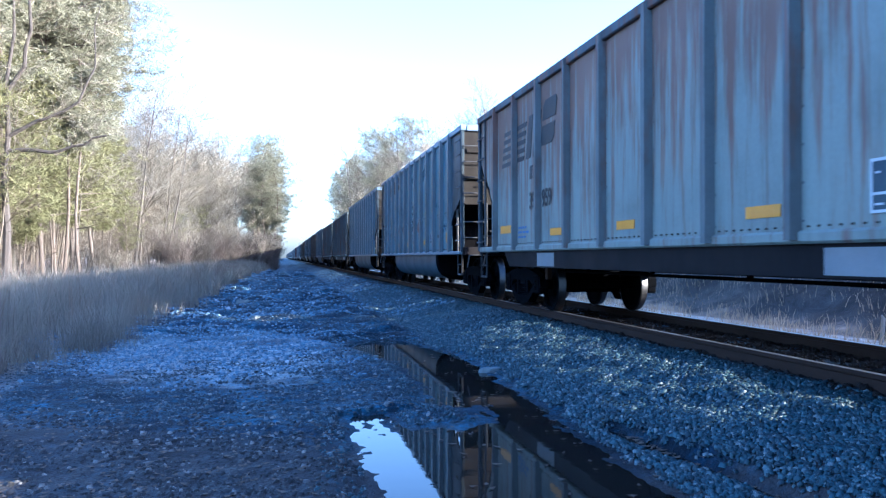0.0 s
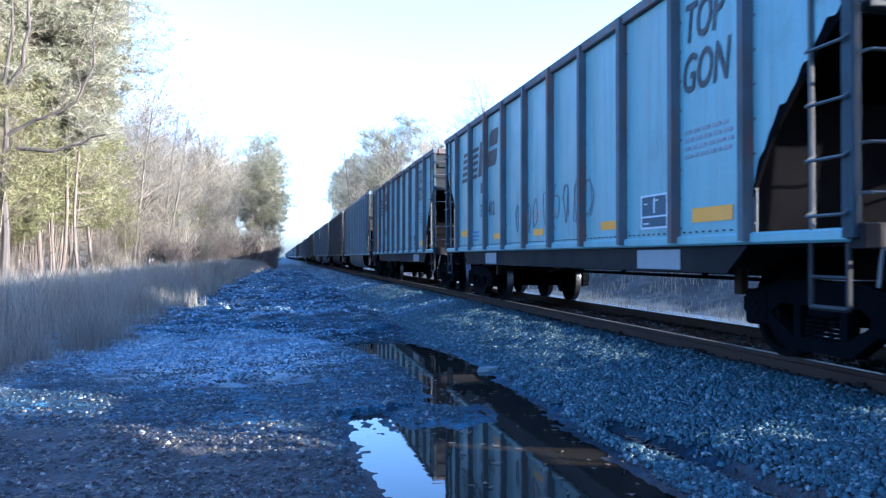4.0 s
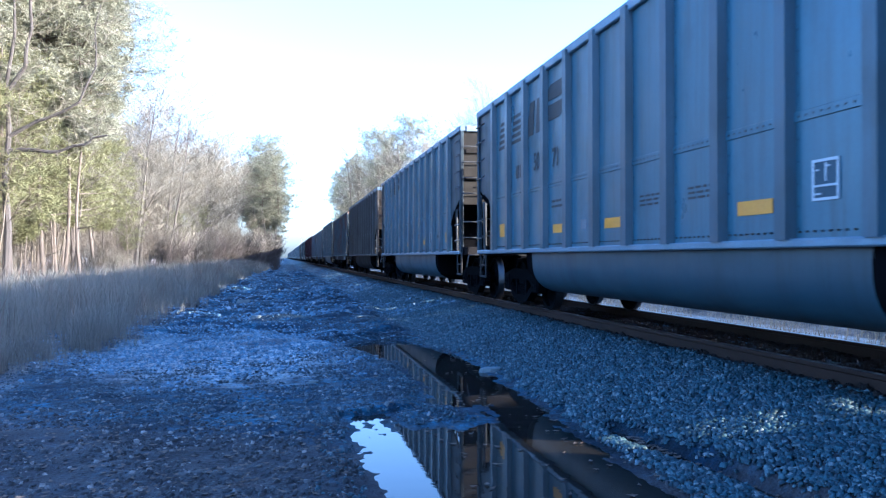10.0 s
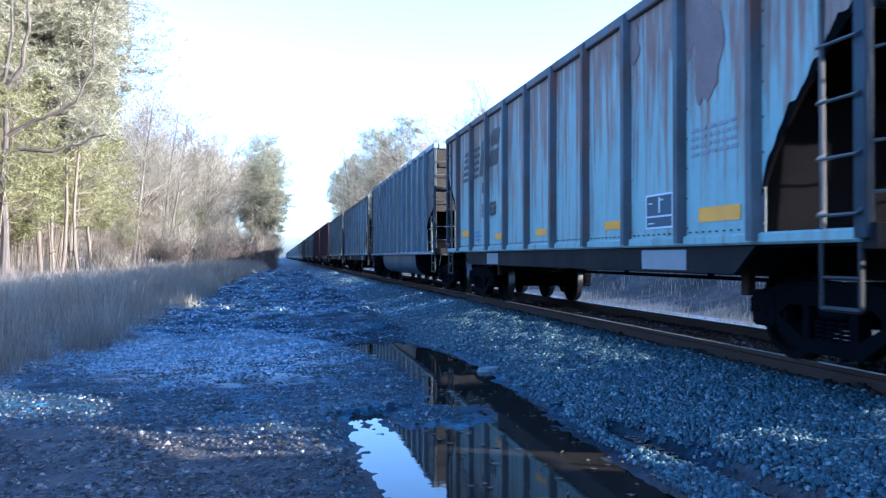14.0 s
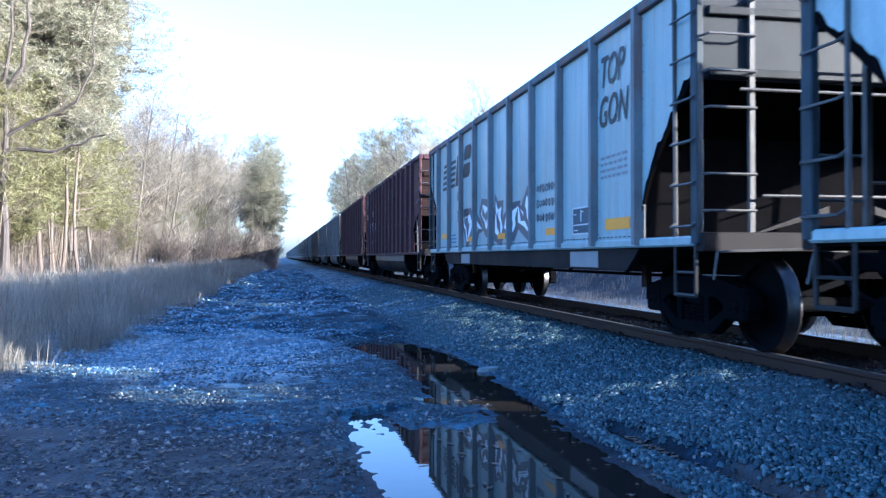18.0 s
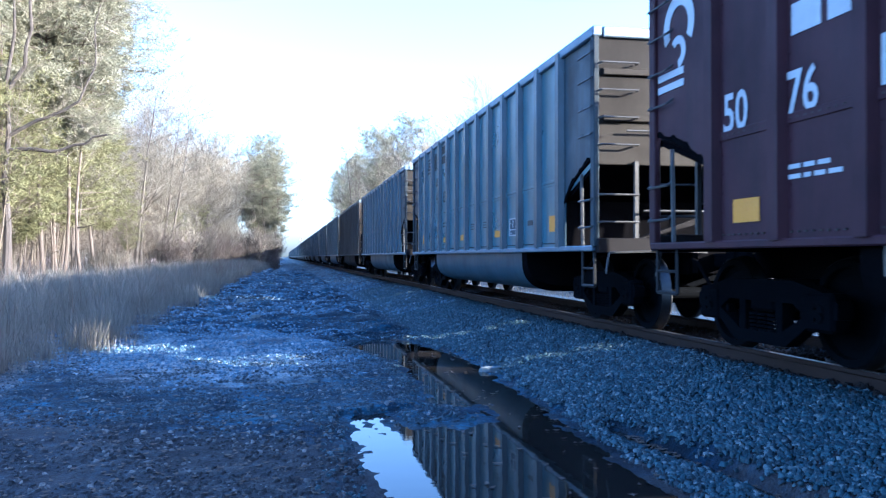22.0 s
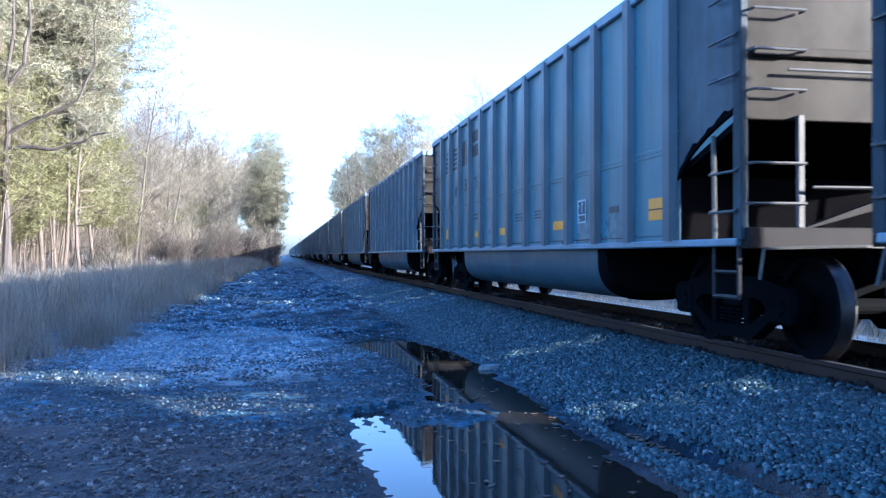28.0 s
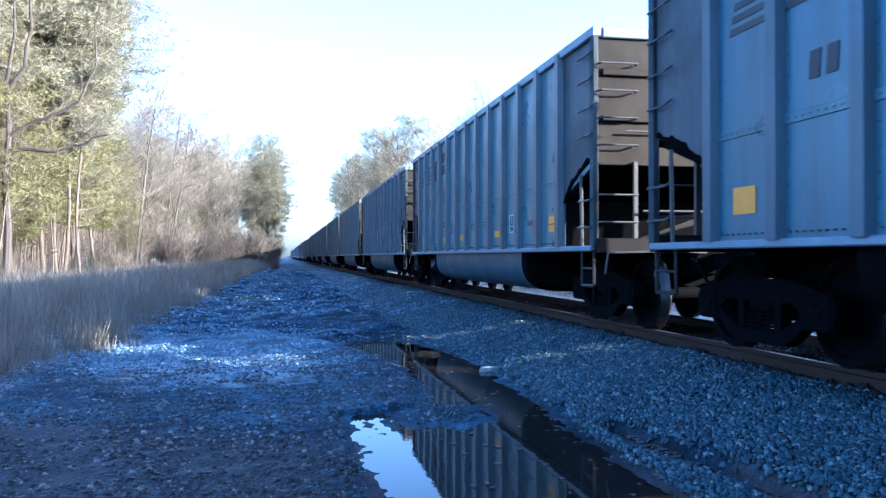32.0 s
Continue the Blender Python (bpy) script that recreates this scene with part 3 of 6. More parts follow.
size = 0.03 + 0.06 * rs.uniform(0, 1, n) ** 2
k = waves(bx, by, 23, 3.5) + rs.uniform(-1.2, 1.2, n) > 0
bx, by, size = bx[k], by[k], size[k]
stones("far_gravel", bx, by, height(bx, by) + 0.004, size, "coarse grey gravel farther along the track", 16, sheen_stone_mat)
n = 9000
bx, by = rs.uniform(0.2, 2.8, n), rs.uniform(4.0, 15.0, n)
d = puddle_depth(bx, by)
k = (d > -0.22) & (d < 0.035) & (rs.uniform(0, 1, n) < 0.8)
bx, by = bx[k], by[k]
stones("shore_gravel", bx, by, height(bx, by) + 0.004, 0.012 + 0.03 * rs.uniform(0, 1, len(bx)) ** 2, "wet gravel along the puddle's shore", 14)
# Darkened stones and bed stand in for the shade between the rails.
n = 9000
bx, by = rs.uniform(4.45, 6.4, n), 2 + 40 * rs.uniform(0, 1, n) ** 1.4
stones("fouled_ballast", bx, by, height(bx, by) + 0.012, rs.uniform(0.03, 0.06, n), "ballast between the rails, its colour darkened for shade", 15, bed_shade_mat)
tagged(new("track_bed", Shape().box(4.42, 6.42, -80, 1500, 0.30, 0.382).mesh("track_bed", bed_shade_mat)), "ballast bed between the rails, coloured dark for shade", "track bed", kind="structure")
# dead leaves afloat on and beside the puddle
n = 420
lx, ly = rs.uniform(0.9, 3.1, n), rs.uniform(4.2, 13.0, n)
d = puddle_depth(lx, ly)
k = (d > -0.1) & (rs.uniform(0, 1, n) < np.where(d < 0.35, 0.9, 0.3)) & (lx > 1.2)
gy2 = rs.uniform(3.6, 6.4, 160)
lx, ly = np.concatenate([lx[k], 2.88 - 0.074 * (gy2 - 5) + rs.normal(0, 0.05, 160)]), np.concatenate([ly[k], gy2])
my, mx = rs.uniform(3.2, 11.5, 2600), rs.uniform(-4.6, 1.4, 2600)
k = (my + 0.48 * mx < 6.5 + 0.6 * waves(mx, my, 24, 1.2) + 4.5 * rs.uniform(0, 1, 2600) ** 4) & (puddle_depth(mx, my) < -0.02)
lx, ly = np.concatenate([lx, mx[k]]), np.concatenate([ly, my[k]])
lz = np.maximum(height(lx, ly), 0) + 0.006
a = rs.uniform(0, 6.28, len(lx))
ln, wd = rs.uniform(0.02, 0.045, len(lx)), rs.uniform(0.008, 0.02, len(lx))
corners = [(1, 0, 0.006), (0.2, 1, 0.0), (-1, 0, 0.008), (0.1, -1, 0.002)]
lv = np.stack([np.stack([lx + p * ln * np.cos(a) - q * wd * np.sin(a), ly + p * ln * np.sin(a) + q * wd * np.cos(a), lz + h], 1) for p, q, h in corners], 1).reshape(-1, 3)
tagged(new("fallen_leaves", arrays_mesh("fallen_leaves", lv, np.arange(len(lv)).reshape(-1, 4), stalk_mat)),
       "small curled dead leaves on the puddle and the muddy track", "leaves", kind="stuff")



def slab(x, y, length, wide, tall, turn, seed):
    """A low broken stone slab lying on the gravel."""
    r = random.Random(seed)
    n = 9
    low = [(length / 2 * math.cos(a) * r.uniform(0.8, 1.1), wide / 2 * math.sin(a) * r.uniform(0.8, 1.15)) for a in [2 * math.pi * k / n for k in range(n)]]
    vs = [(p, q, -0.04) for p, q in low] + [(0.86 * p, 0.8 * q, tall * r.uniform(0.8, 1.1)) for p, q in low]
    fs = [tuple(range(n - 1, -1, -1)), tuple(range(n, 2 * n))] + [(k, (k + 1) % n, n + (k + 1) % n, n + k) for k in range(n)]
    ob = tagged(new("stone", Shape().add(vs, fs).mesh("stone", slab_mat)), "pale flat broken stone lying on wet gravel", "stone", "loose stones on the gravel")
    ob.matrix_basis = pose(x, y, float(height(np.array([float(x)]), np.array([float(y)]))[0]), 0, 0, turn)


slab_mat = surface("pale_broken_stone", (0.060, 0.075, 0.080), (0.130, 0.150, 0.150), 6, 60, 0.7, 0, 0.6, 0.01)
for k, (x, y, length, wide, turn) in enumerate(((2.68, 10.4, 0.52, 0.20, 12), (-0.62, 19.9, 0.30, 0.22, 40), (0.05, 23.5, 0.40, 0.25, 10), (1.36, 12.3, 0.16, 0.1, 60), (-1.9, 8.2, 0.09, 0.06, 20),
                                                (0.35, 9.6, 0.14, 0.1, 0), (-2.5, 10.1, 0.12, 0.08, 70), (2.1, 21.5, 0.7, 0.3, 80), (1.8, 19.0, 0.45, 0.22, 30), (-1.2, 27.0, 0.5, 0.3, 15))):
    slab(x, y, length, wide, 0.25 * wide, turn, 300 + k)

# ---- track ----
RAIL = [(-0.07, -0.18), (0.07, -0.18), (0.07, -0.168), (0.012, -0.145), (0.010, -0.05), (0.036, -0.036), (0.036, -0.006), (0.028, 0.0),
        (-0.028, 0.0), (-0.036, -0.006), (-0.036, -0.036), (-0.010, -0.05), (-0.012, -0.145), (-0.07, -0.168)]


def rail(x):
    top = tagged(new("rail"), "long rusty brown steel rail with a worn head", "rail", "rails of the track")
    top.location = (x, 0, RAIL_TOP)
    part("web", Shape().extrude([(q, p) for p, q in reversed(RAIL)], 1, -80, 1500), rail_brown, top)
    part("running_surface", Shape().box(-0.027, 0.027, -80, 1500, 0.0005, 0.003), rail_top_steel, top, "worn steel running surface")


rail(TRACK_X - 0.753)
rail(TRACK_X + 0.753)
tie = tagged(new("railway_tie", Shape().chamfered(-1.3, 1.3, -0.115, 0.115, -0.18, 0, 0.012).mesh("railway_tie", tie_wood)),
             "dark creosoted wooden railway tie bedded in ballast", "railway tie", "ties of the track")
for k in range(130):
    m = pose(TRACK_X + random.uniform(-0.03, 0.03), -8 + 0.53 * k, RAIL_TOP - 0.181, 0, 0, random.uniform(-0.6, 0.6))
    if k:
        copy_thing(tie, m)
    else:
        tie.matrix_basis = m


# ---- railway cars ----
# A car's own space: y along it, -y towards the front, x = -1.6 the side with the markings, z = 0 the rail's top.
TOP_TUB, TOP_FLAT = 3.81, 3.68
SILL = 1.06
RIBS_TUB = [-6.0 + 1.0 * k for k in range(13)]
RIBS_FLAT = [-5.76 + 1.28 * k for k in range(10)]
mesh_store = {}


def stored(key, make):
    if key not in mesh_store:
        mesh_store[key] = make()
    return mesh_store[key]


def panel_shape(width, z0, z1, lap, rivets):
    s = Shape()
    s.chamfered(-0.012, 0.012, -width / 2, width / 2, z0, z1, 0.004)
    if lap:
        s.chamfered(-0.024, -0.011, -width / 2, width / 2, lap - 0.04, lap + 0.04, 0.004)
    return s


def rivet_row(width, zs):
    s = Shape()
    for z in zs:
        for k in range(9):
            y = -width / 2 + width * (k + 0.5) / 9
            s.box(-0.030, -0.011, y - 0.0075, y + 0.0075, z - 0.0075, z + 0.0075)
    return s


def rib_shape(z0, z1, w, d, bolts):
    s = Shape()
    s.extrude([(0.0, -w / 2), (0.0, w / 2), (-d, w / 2 - 0.025), (-d, -w / 2 + 0.025)][::-1], 2, z0, z1)
    s.box(-0.006, 0.006, -w / 2 - 0.03, w / 2 + 0.03, z0, z1)
    for k in range(bolts):
        z = z0 + (z1 - z0) * (k + 0.5) / bolts
        for y in (-w / 2 - 0.018, w / 2 + 0.018):
            s.box(-0.02, -0.004, y - 0.009, y + 0.009, z - 0.009, z + 0.009)
    return s


def cut_panel(width, z1, end, low, high, bow):
    """The last panel of a side, cut away below in a curve over the end platform; end is +1 at the rear."""
    pts = [(width / 2, z1), (-width / 2, z1)]
    n = 12
    for k in range(n + 1):
        u = 1 - (1 - k / n) ** 2
        pts.append((-width / 2 + width * u, low + (high - low) * (1 - u) ** bow))
    pts = [(p * -end, q) for p, q in pts]
    s = Shape()
    if end < 0:
        pts = pts[::-1]
    s.extrude([(p, q) for p, q in pts], 0, -0.012, 0.012)
    return s


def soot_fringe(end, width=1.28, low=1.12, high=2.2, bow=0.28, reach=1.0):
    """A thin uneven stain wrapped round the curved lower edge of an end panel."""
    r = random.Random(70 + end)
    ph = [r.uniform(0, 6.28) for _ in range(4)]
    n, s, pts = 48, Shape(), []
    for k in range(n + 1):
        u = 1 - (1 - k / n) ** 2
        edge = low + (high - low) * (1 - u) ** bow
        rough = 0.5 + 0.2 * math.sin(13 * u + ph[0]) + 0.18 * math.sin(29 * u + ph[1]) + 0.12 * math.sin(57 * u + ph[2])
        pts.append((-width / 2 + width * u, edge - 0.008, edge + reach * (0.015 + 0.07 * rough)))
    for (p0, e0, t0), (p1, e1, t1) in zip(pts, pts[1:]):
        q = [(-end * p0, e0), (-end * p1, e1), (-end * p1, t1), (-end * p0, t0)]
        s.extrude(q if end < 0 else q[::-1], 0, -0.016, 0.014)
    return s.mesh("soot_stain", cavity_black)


def wheelset(parent, y):
    face = [(0.03, 0.05), (0.03, 0.12), (-0.01, 0.20), (-0.02, 0.32), (0.0, 0.38), (0.06, 0.39), (0.065, 0.445), (0.06, 0.452)]
    tread = [(0.06, 0.452), (0.055, 0.457), (-0.035, 0.460), (-0.05, 0.485), (-0.066, 0.485), (-0.072, 0.46)]
    back = [(-0.072, 0.46), (-0.07, 0.40), (-0.045, 0.38), (-0.05, 0.20), (-0.06, 0.12), (-0.06, 0.06)]

    def make():
        s = Shape()
        for side in (-1, 1):
            for pr in (face, back):
                s.lathe([(side * a, r) for a, r in pr], 28, side * 0.745)
        s.tube((-1.02, 0, 0), (1.02, 0, 0), 0.075, n=12)
        for side in (-1, 1):
            s.tube((side * 0.98, 0, 0), (side * 1.10, 0, 0), 0.10, 0.085, 10)
            for k in range(3):
                a = 2.094 * k
                p = (side * 1.10, 0.055 * math.cos(a), 0.055 * math.sin(a))
                s.tube(p, (side * 1.115, p[1], p[2]), 0.017, n=6)
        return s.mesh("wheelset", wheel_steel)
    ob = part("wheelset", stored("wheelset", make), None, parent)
    ob.location = (0, y, 0.457)

    def make_tread():
        s = Shape()
        return s.lathe([(side * a, r) for a, r in tread], 28, side * 0.745).mesh("tread", tread_steel, True)
    for side in (-1, 1):
        part("tread", stored(("tread", side), make_tread), None, ob, "polished steel wheel tread")
    return ob


def truck(car, y):
    """A three-piece freight truck on four wheels."""
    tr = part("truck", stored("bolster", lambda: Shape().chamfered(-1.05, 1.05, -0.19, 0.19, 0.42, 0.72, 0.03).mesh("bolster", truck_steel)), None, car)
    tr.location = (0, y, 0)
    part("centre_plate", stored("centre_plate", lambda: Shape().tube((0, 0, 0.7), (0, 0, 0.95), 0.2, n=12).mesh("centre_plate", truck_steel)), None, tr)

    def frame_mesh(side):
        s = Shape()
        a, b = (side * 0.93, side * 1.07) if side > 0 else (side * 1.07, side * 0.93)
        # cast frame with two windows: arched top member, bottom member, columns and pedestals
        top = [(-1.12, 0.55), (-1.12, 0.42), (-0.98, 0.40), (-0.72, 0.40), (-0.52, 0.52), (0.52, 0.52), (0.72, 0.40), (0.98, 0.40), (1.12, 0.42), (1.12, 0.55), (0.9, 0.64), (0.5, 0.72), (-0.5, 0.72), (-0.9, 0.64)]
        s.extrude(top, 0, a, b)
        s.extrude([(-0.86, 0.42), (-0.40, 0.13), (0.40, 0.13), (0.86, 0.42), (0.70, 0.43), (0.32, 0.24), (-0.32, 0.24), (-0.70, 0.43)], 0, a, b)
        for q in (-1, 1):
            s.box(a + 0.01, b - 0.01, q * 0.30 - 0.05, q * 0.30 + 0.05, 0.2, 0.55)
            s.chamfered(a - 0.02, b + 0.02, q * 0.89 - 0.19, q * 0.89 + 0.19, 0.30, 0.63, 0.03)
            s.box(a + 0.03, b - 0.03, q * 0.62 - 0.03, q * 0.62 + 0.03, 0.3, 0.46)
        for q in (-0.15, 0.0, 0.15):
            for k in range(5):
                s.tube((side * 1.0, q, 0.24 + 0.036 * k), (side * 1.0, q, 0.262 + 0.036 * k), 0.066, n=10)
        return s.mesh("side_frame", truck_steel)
    for side in (-1, 1):
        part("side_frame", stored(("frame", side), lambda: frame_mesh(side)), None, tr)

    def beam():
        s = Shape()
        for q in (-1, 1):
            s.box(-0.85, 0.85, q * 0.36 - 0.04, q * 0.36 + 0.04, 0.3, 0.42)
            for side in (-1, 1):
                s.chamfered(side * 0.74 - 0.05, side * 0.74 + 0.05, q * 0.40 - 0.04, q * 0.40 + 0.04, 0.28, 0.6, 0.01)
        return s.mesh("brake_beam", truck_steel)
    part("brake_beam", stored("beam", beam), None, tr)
    sets = [wheelset(tr, -0.89), wheelset(tr, 0.89)]
    return tr, sets


def end_fittings(car, end, paint_end, paint_frame, top, detail, half, cut=2.10):
    """End wall, sloped hood, platform, ladders, grab irons, coupler and brake gear at one end (end is -1 at the front)."""
    Y = half * end

    def yb(s, x0, x1, d0, d1, z0, z1, c=0.008):
        y0, y1 = sorted((Y - end * d0, Y - end * d1))
        return s.chamfered(x0, x1, y0, y1, z0, z1, c)
    key = (end, top, cut)
    post_paint = paint_frame if paint_frame in (paint_oxide, paint_rib_dirty) else corner_paint
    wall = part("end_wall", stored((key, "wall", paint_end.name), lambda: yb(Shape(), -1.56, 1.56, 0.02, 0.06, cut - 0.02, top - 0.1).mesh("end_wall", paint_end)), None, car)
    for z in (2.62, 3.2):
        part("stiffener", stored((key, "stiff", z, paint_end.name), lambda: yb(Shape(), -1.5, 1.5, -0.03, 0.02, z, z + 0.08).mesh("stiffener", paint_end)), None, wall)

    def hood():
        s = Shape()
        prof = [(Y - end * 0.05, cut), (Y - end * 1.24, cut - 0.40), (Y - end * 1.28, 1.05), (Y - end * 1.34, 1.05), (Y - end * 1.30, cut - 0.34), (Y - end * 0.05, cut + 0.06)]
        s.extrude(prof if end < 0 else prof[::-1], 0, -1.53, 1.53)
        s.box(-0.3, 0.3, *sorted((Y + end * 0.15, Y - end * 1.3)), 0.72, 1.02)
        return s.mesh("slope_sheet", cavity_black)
    part("slope_sheet", stored((key, "hood"), hood), None, car, "sloped end sheet, near-black for soot and recess shade")
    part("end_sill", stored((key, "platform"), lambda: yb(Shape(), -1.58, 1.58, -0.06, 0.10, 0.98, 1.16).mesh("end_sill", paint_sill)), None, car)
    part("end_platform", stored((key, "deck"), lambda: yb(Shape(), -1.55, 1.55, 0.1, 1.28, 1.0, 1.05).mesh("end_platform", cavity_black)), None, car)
    for side in (-1, 1):
        part("corner_post", stored((key, "post", side, post_paint.name), lambda: yb(Shape(), side * 1.585 - 0.035, side * 1.585 + 0.035, -0.01, 0.12, 1.05, top - 0.08, 0.01).mesh("corner_post", post_paint)), None, car)
    if not detail:
        return

    def side_rung(side):
        o = side * 0.06
        return Shape().path([(0, -end * 0.04, 0.05), (o, -end * 0.04, 0), (o, -end * 0.46, 0), (-side * 0.01, -end * 0.46, 0.05)], 0.013, 5).mesh("side_rung", grab_metal)

    def end_rung(side):
        o = end * 0.09
        return Shape().path([(0, 0, 0), (-side * 0.02, o, 0), (-side * 0.5, o, 0), (-side * 0.5, 0, 0)], 0.013, 5).mesh("end_rung", grab_metal)

    def ladder_post(side):
        return Shape().tube((side * 1.585, Y - end * 0.48, 1.05), (side * 1.60, Y - end * 0.48, 2.0 if cut < 2.2 else top - 0.1), 0.022, n=6).mesh("ladder_post", grab_metal)

    def end_post(side):
        return Shape().box(side * 1.06 - 0.025, side * 1.06 + 0.025, *sorted((Y - end * 0.02, Y + end * 0.03)), 1.16, 2.12 if cut < 2.2 else top - 0.2).mesh("end_post", grab_metal)

    def step(side):
        y0, y1 = Y - end * 0.10, Y - end * 0.52
        return Shape().path([(side * 1.57, y0, 1.04), (side * 1.57, y0, 0.56), (side * 1.57, y1, 0.56), (side * 1.57, y1, 1.04)], 0.022, 5).path([(side * 1.57, y0, 0.78), (side * 1.57, y1, 0.78)], 0.016, 5).mesh("step", step_metal)
    for side in (-1, 1):
        for z in (1.30, 1.64, 2.46, 2.80, 3.16, 3.48) if cut < 2.2 else (1.22, 1.62, 2.02, 2.42, 2.82, 3.22):
            part("side_rung", stored(("side_rung", side, end), lambda: side_rung(side)), None, car).location = (side * 1.59, Y, z)
        for z in (1.36, 1.70, 2.32, 2.66, 3.0, 3.34):
            part("end_rung", stored(("end_rung", side, end), lambda: end_rung(side)), None, car).location = (side * 1.56, Y, z)
        part("ladder_post", stored((key, "lpost", side), lambda: ladder_post(side)), None, car)
        part("ladder_post", stored((key, "epost", side), lambda: end_post(side)), None, car)
        part("step", stored((key, "step", side), lambda: step(side)), None, car)

    def rail_across():
        s = Shape().path([(-1.0, Y + end * 0.1, 1.5), (0.1, Y + end * 0.13, 1.5), (1.0, Y + end * 0.1, 1.5)], 0.014, 5)
        return s.path([(-1.2, Y + end * 0.05, 2.5), (1.2, Y + end * 0.05, 2.5)], 0.014, 5).mesh("handrail", grab_metal)
    part("handrail", stored((key, "rail"), rail_across), None, car)

    def brace(side):
        q = [(side * 0.95, 1.16), (side * 1.02, 1.16), (side * 0.25, 1.42), (side * 0.25, 1.34)]
        s = Shape().extrude([(zz, xx) for xx, zz in (q if side > 0 else q[::-1])], 1, *sorted((Y + end * 0.02, Y - end * 0.06)))
        return s.mesh("end_brace", paint_sill)
    for side in (-1, 1):
        part("end_brace", stored((key, "brace", side), lambda: brace(side)), None, car)

    def coupler():
        s = Shape().chamfered(-0.09, 0.09, *sorted((Y + end * 0.12, Y + end * 0.62)), 0.79, 0.97, 0.02)
        s.chamfered(-0.16, 0.14, *sorted((Y + end * 0.52, Y + end * 0.80)), 0.73, 1.03, 0.05)
        s.chamfered(0.02, 0.2, *sorted((Y + end * 0.62, Y + end * 0.86)), 0.77, 0.99, 0.04)
        return s.mesh("coupler", truck_steel)
    part("coupler", stored((key, "coupler"), coupler), None, car)
    hose = [(-0.35, Y + end * 0.1, 0.9), (-0.38, Y + end * 0.3, 0.85), (-0.36, Y + end * 0.55, 0.6), (-0.3, Y + end * 0.78, 0.52)]
    part("air_hose", stored((key, "hose"), lambda: Shape().path(hose, 0.024, 6).mesh("air_hose", cavity_black)), None, car)
    lever = [(-0.2, Y + end * 0.2, 0.98), (-0.6, Y + end * 0.22, 1.0), (-1.45, Y + end * 0.08, 0.98), (-1.5, Y + end * 0.1, 0.72)]
    part("uncoupling_lever", stored((key, "lever"), lambda: Shape().path(lever, 0.014, 5).mesh("uncoupling_lever", grab_metal)), None, car)
    if end > 0:
        def handbrake():
            s = Shape().lathe([(-0.01, 0.24), (0.012, 0.25), (0.012, 0.27), (-0.012, 0.27), (-0.01, 0.24)], 20)
            s = Shape().add([(0.62 + p[1], Y + end * 0.12 + p[0], 2.0 + p[2]) for p in s.v], s.f)
            for k in range(5):
                a = 1.2566 * k
                s.tube((0.62, Y + end * 0.12, 2.0), (0.62 + 0.25 * math.cos(a), Y + end * 0.12, 2.0 + 0.25 * math.sin(a)), 0.012, n=5)
            return s.tube((0.62, Y - end * 0.02, 2.0), (0.62, Y + end * 0.14, 2.0), 0.03, n=8).mesh("brake_wheel", truck_steel)
        part("brake_wheel", stored((key, "brakewheel"), handbrake), None, car)

        def cylinder():
            return Shape().tube((-0.9, Y - end * 0.5, 1.2), (-0.4, Y - end * 0.5, 1.2), 0.13, n=12).chamfered(0.3, 0.8, *sorted((Y - end * 0.3, Y - end * 0.75)), 1.05, 1.35, 0.03).mesh("brake_cylinder", truck_steel)
        part("brake_cylinder", stored((key, "cyl"), cylinder), None, car)


def far_side(top, ribs, z0, material, x0=1.55, key="", half=HALF_TUB):
    def make():
        s = Shape().box(x0, x0 + 0.03, -6.02, 6.02, z0, top - 0.06)
        for e in (-1, 1):
            s.box(x0, x0 + 0.03, *sorted((6.02 * e, (half - 0.02) * e)), 2.12, top - 0.06)
        for y in ribs:
            s.box(x0 + 0.03, x0 + 0.1, y - 0.07, y + 0.07, z0, top - 0.1)
        return s.box(x0 - 0.02, x0 + 0.08, -half, half, z0 - 0.06, z0 + 0.03).mesh("far_side", material)
    return stored(("far", key, top, material.name), make)


def chord_mesh(top, material, x=-1.60, half=HALF_TUB):
    def make():
        s = Shape().chamfered(x - 0.035, x + 0.09, -half - 0.02, half + 0.02, top - 0.13, top, 0.015)
        return s.mesh("top_chord", material)
    return stored(("chord", top, material.name, x), make)


def end_chord(top, material, end, half=HALF_TUB):
    return stored(("endchord", top, material.name, end), lambda: Shape().chamfered(-1.5, 1.65, *sorted(((half + 0.03) * end, (half - 0.1) * end)), top - 0.14, top - 0.004, 0.015).mesh("end_chord", material))


TUB_END = 3.88


def tub_ring(cx):
    arc = [math.pi * k / 20 for k in range(21)]
    return [(cx + 0.74, 1.06)] + [(cx + 0.74 * math.copysign(abs(math.cos(a)) ** 0.72, math.cos(a)), 0.92 - 0.56 * math.sin(a) ** 0.72) for a in arc] + [(cx - 0.74, 1.06)]


def tub_mesh(material, key):
    """The two rounded bottoms that hang between the trucks."""
    def make():
        s = Shape()
        for cx in (-0.80, 0.80):
            ring = tub_ring(cx)
            m = len(ring)
            s.add([(p, y, q) for y in (-TUB_END, TUB_END) for p, q in ring], [(k, k + 1, m + k + 1, m + k) for k in range(m - 1)])
        return s.mesh("tub", material, True)
    return stored(("tub", key), make)


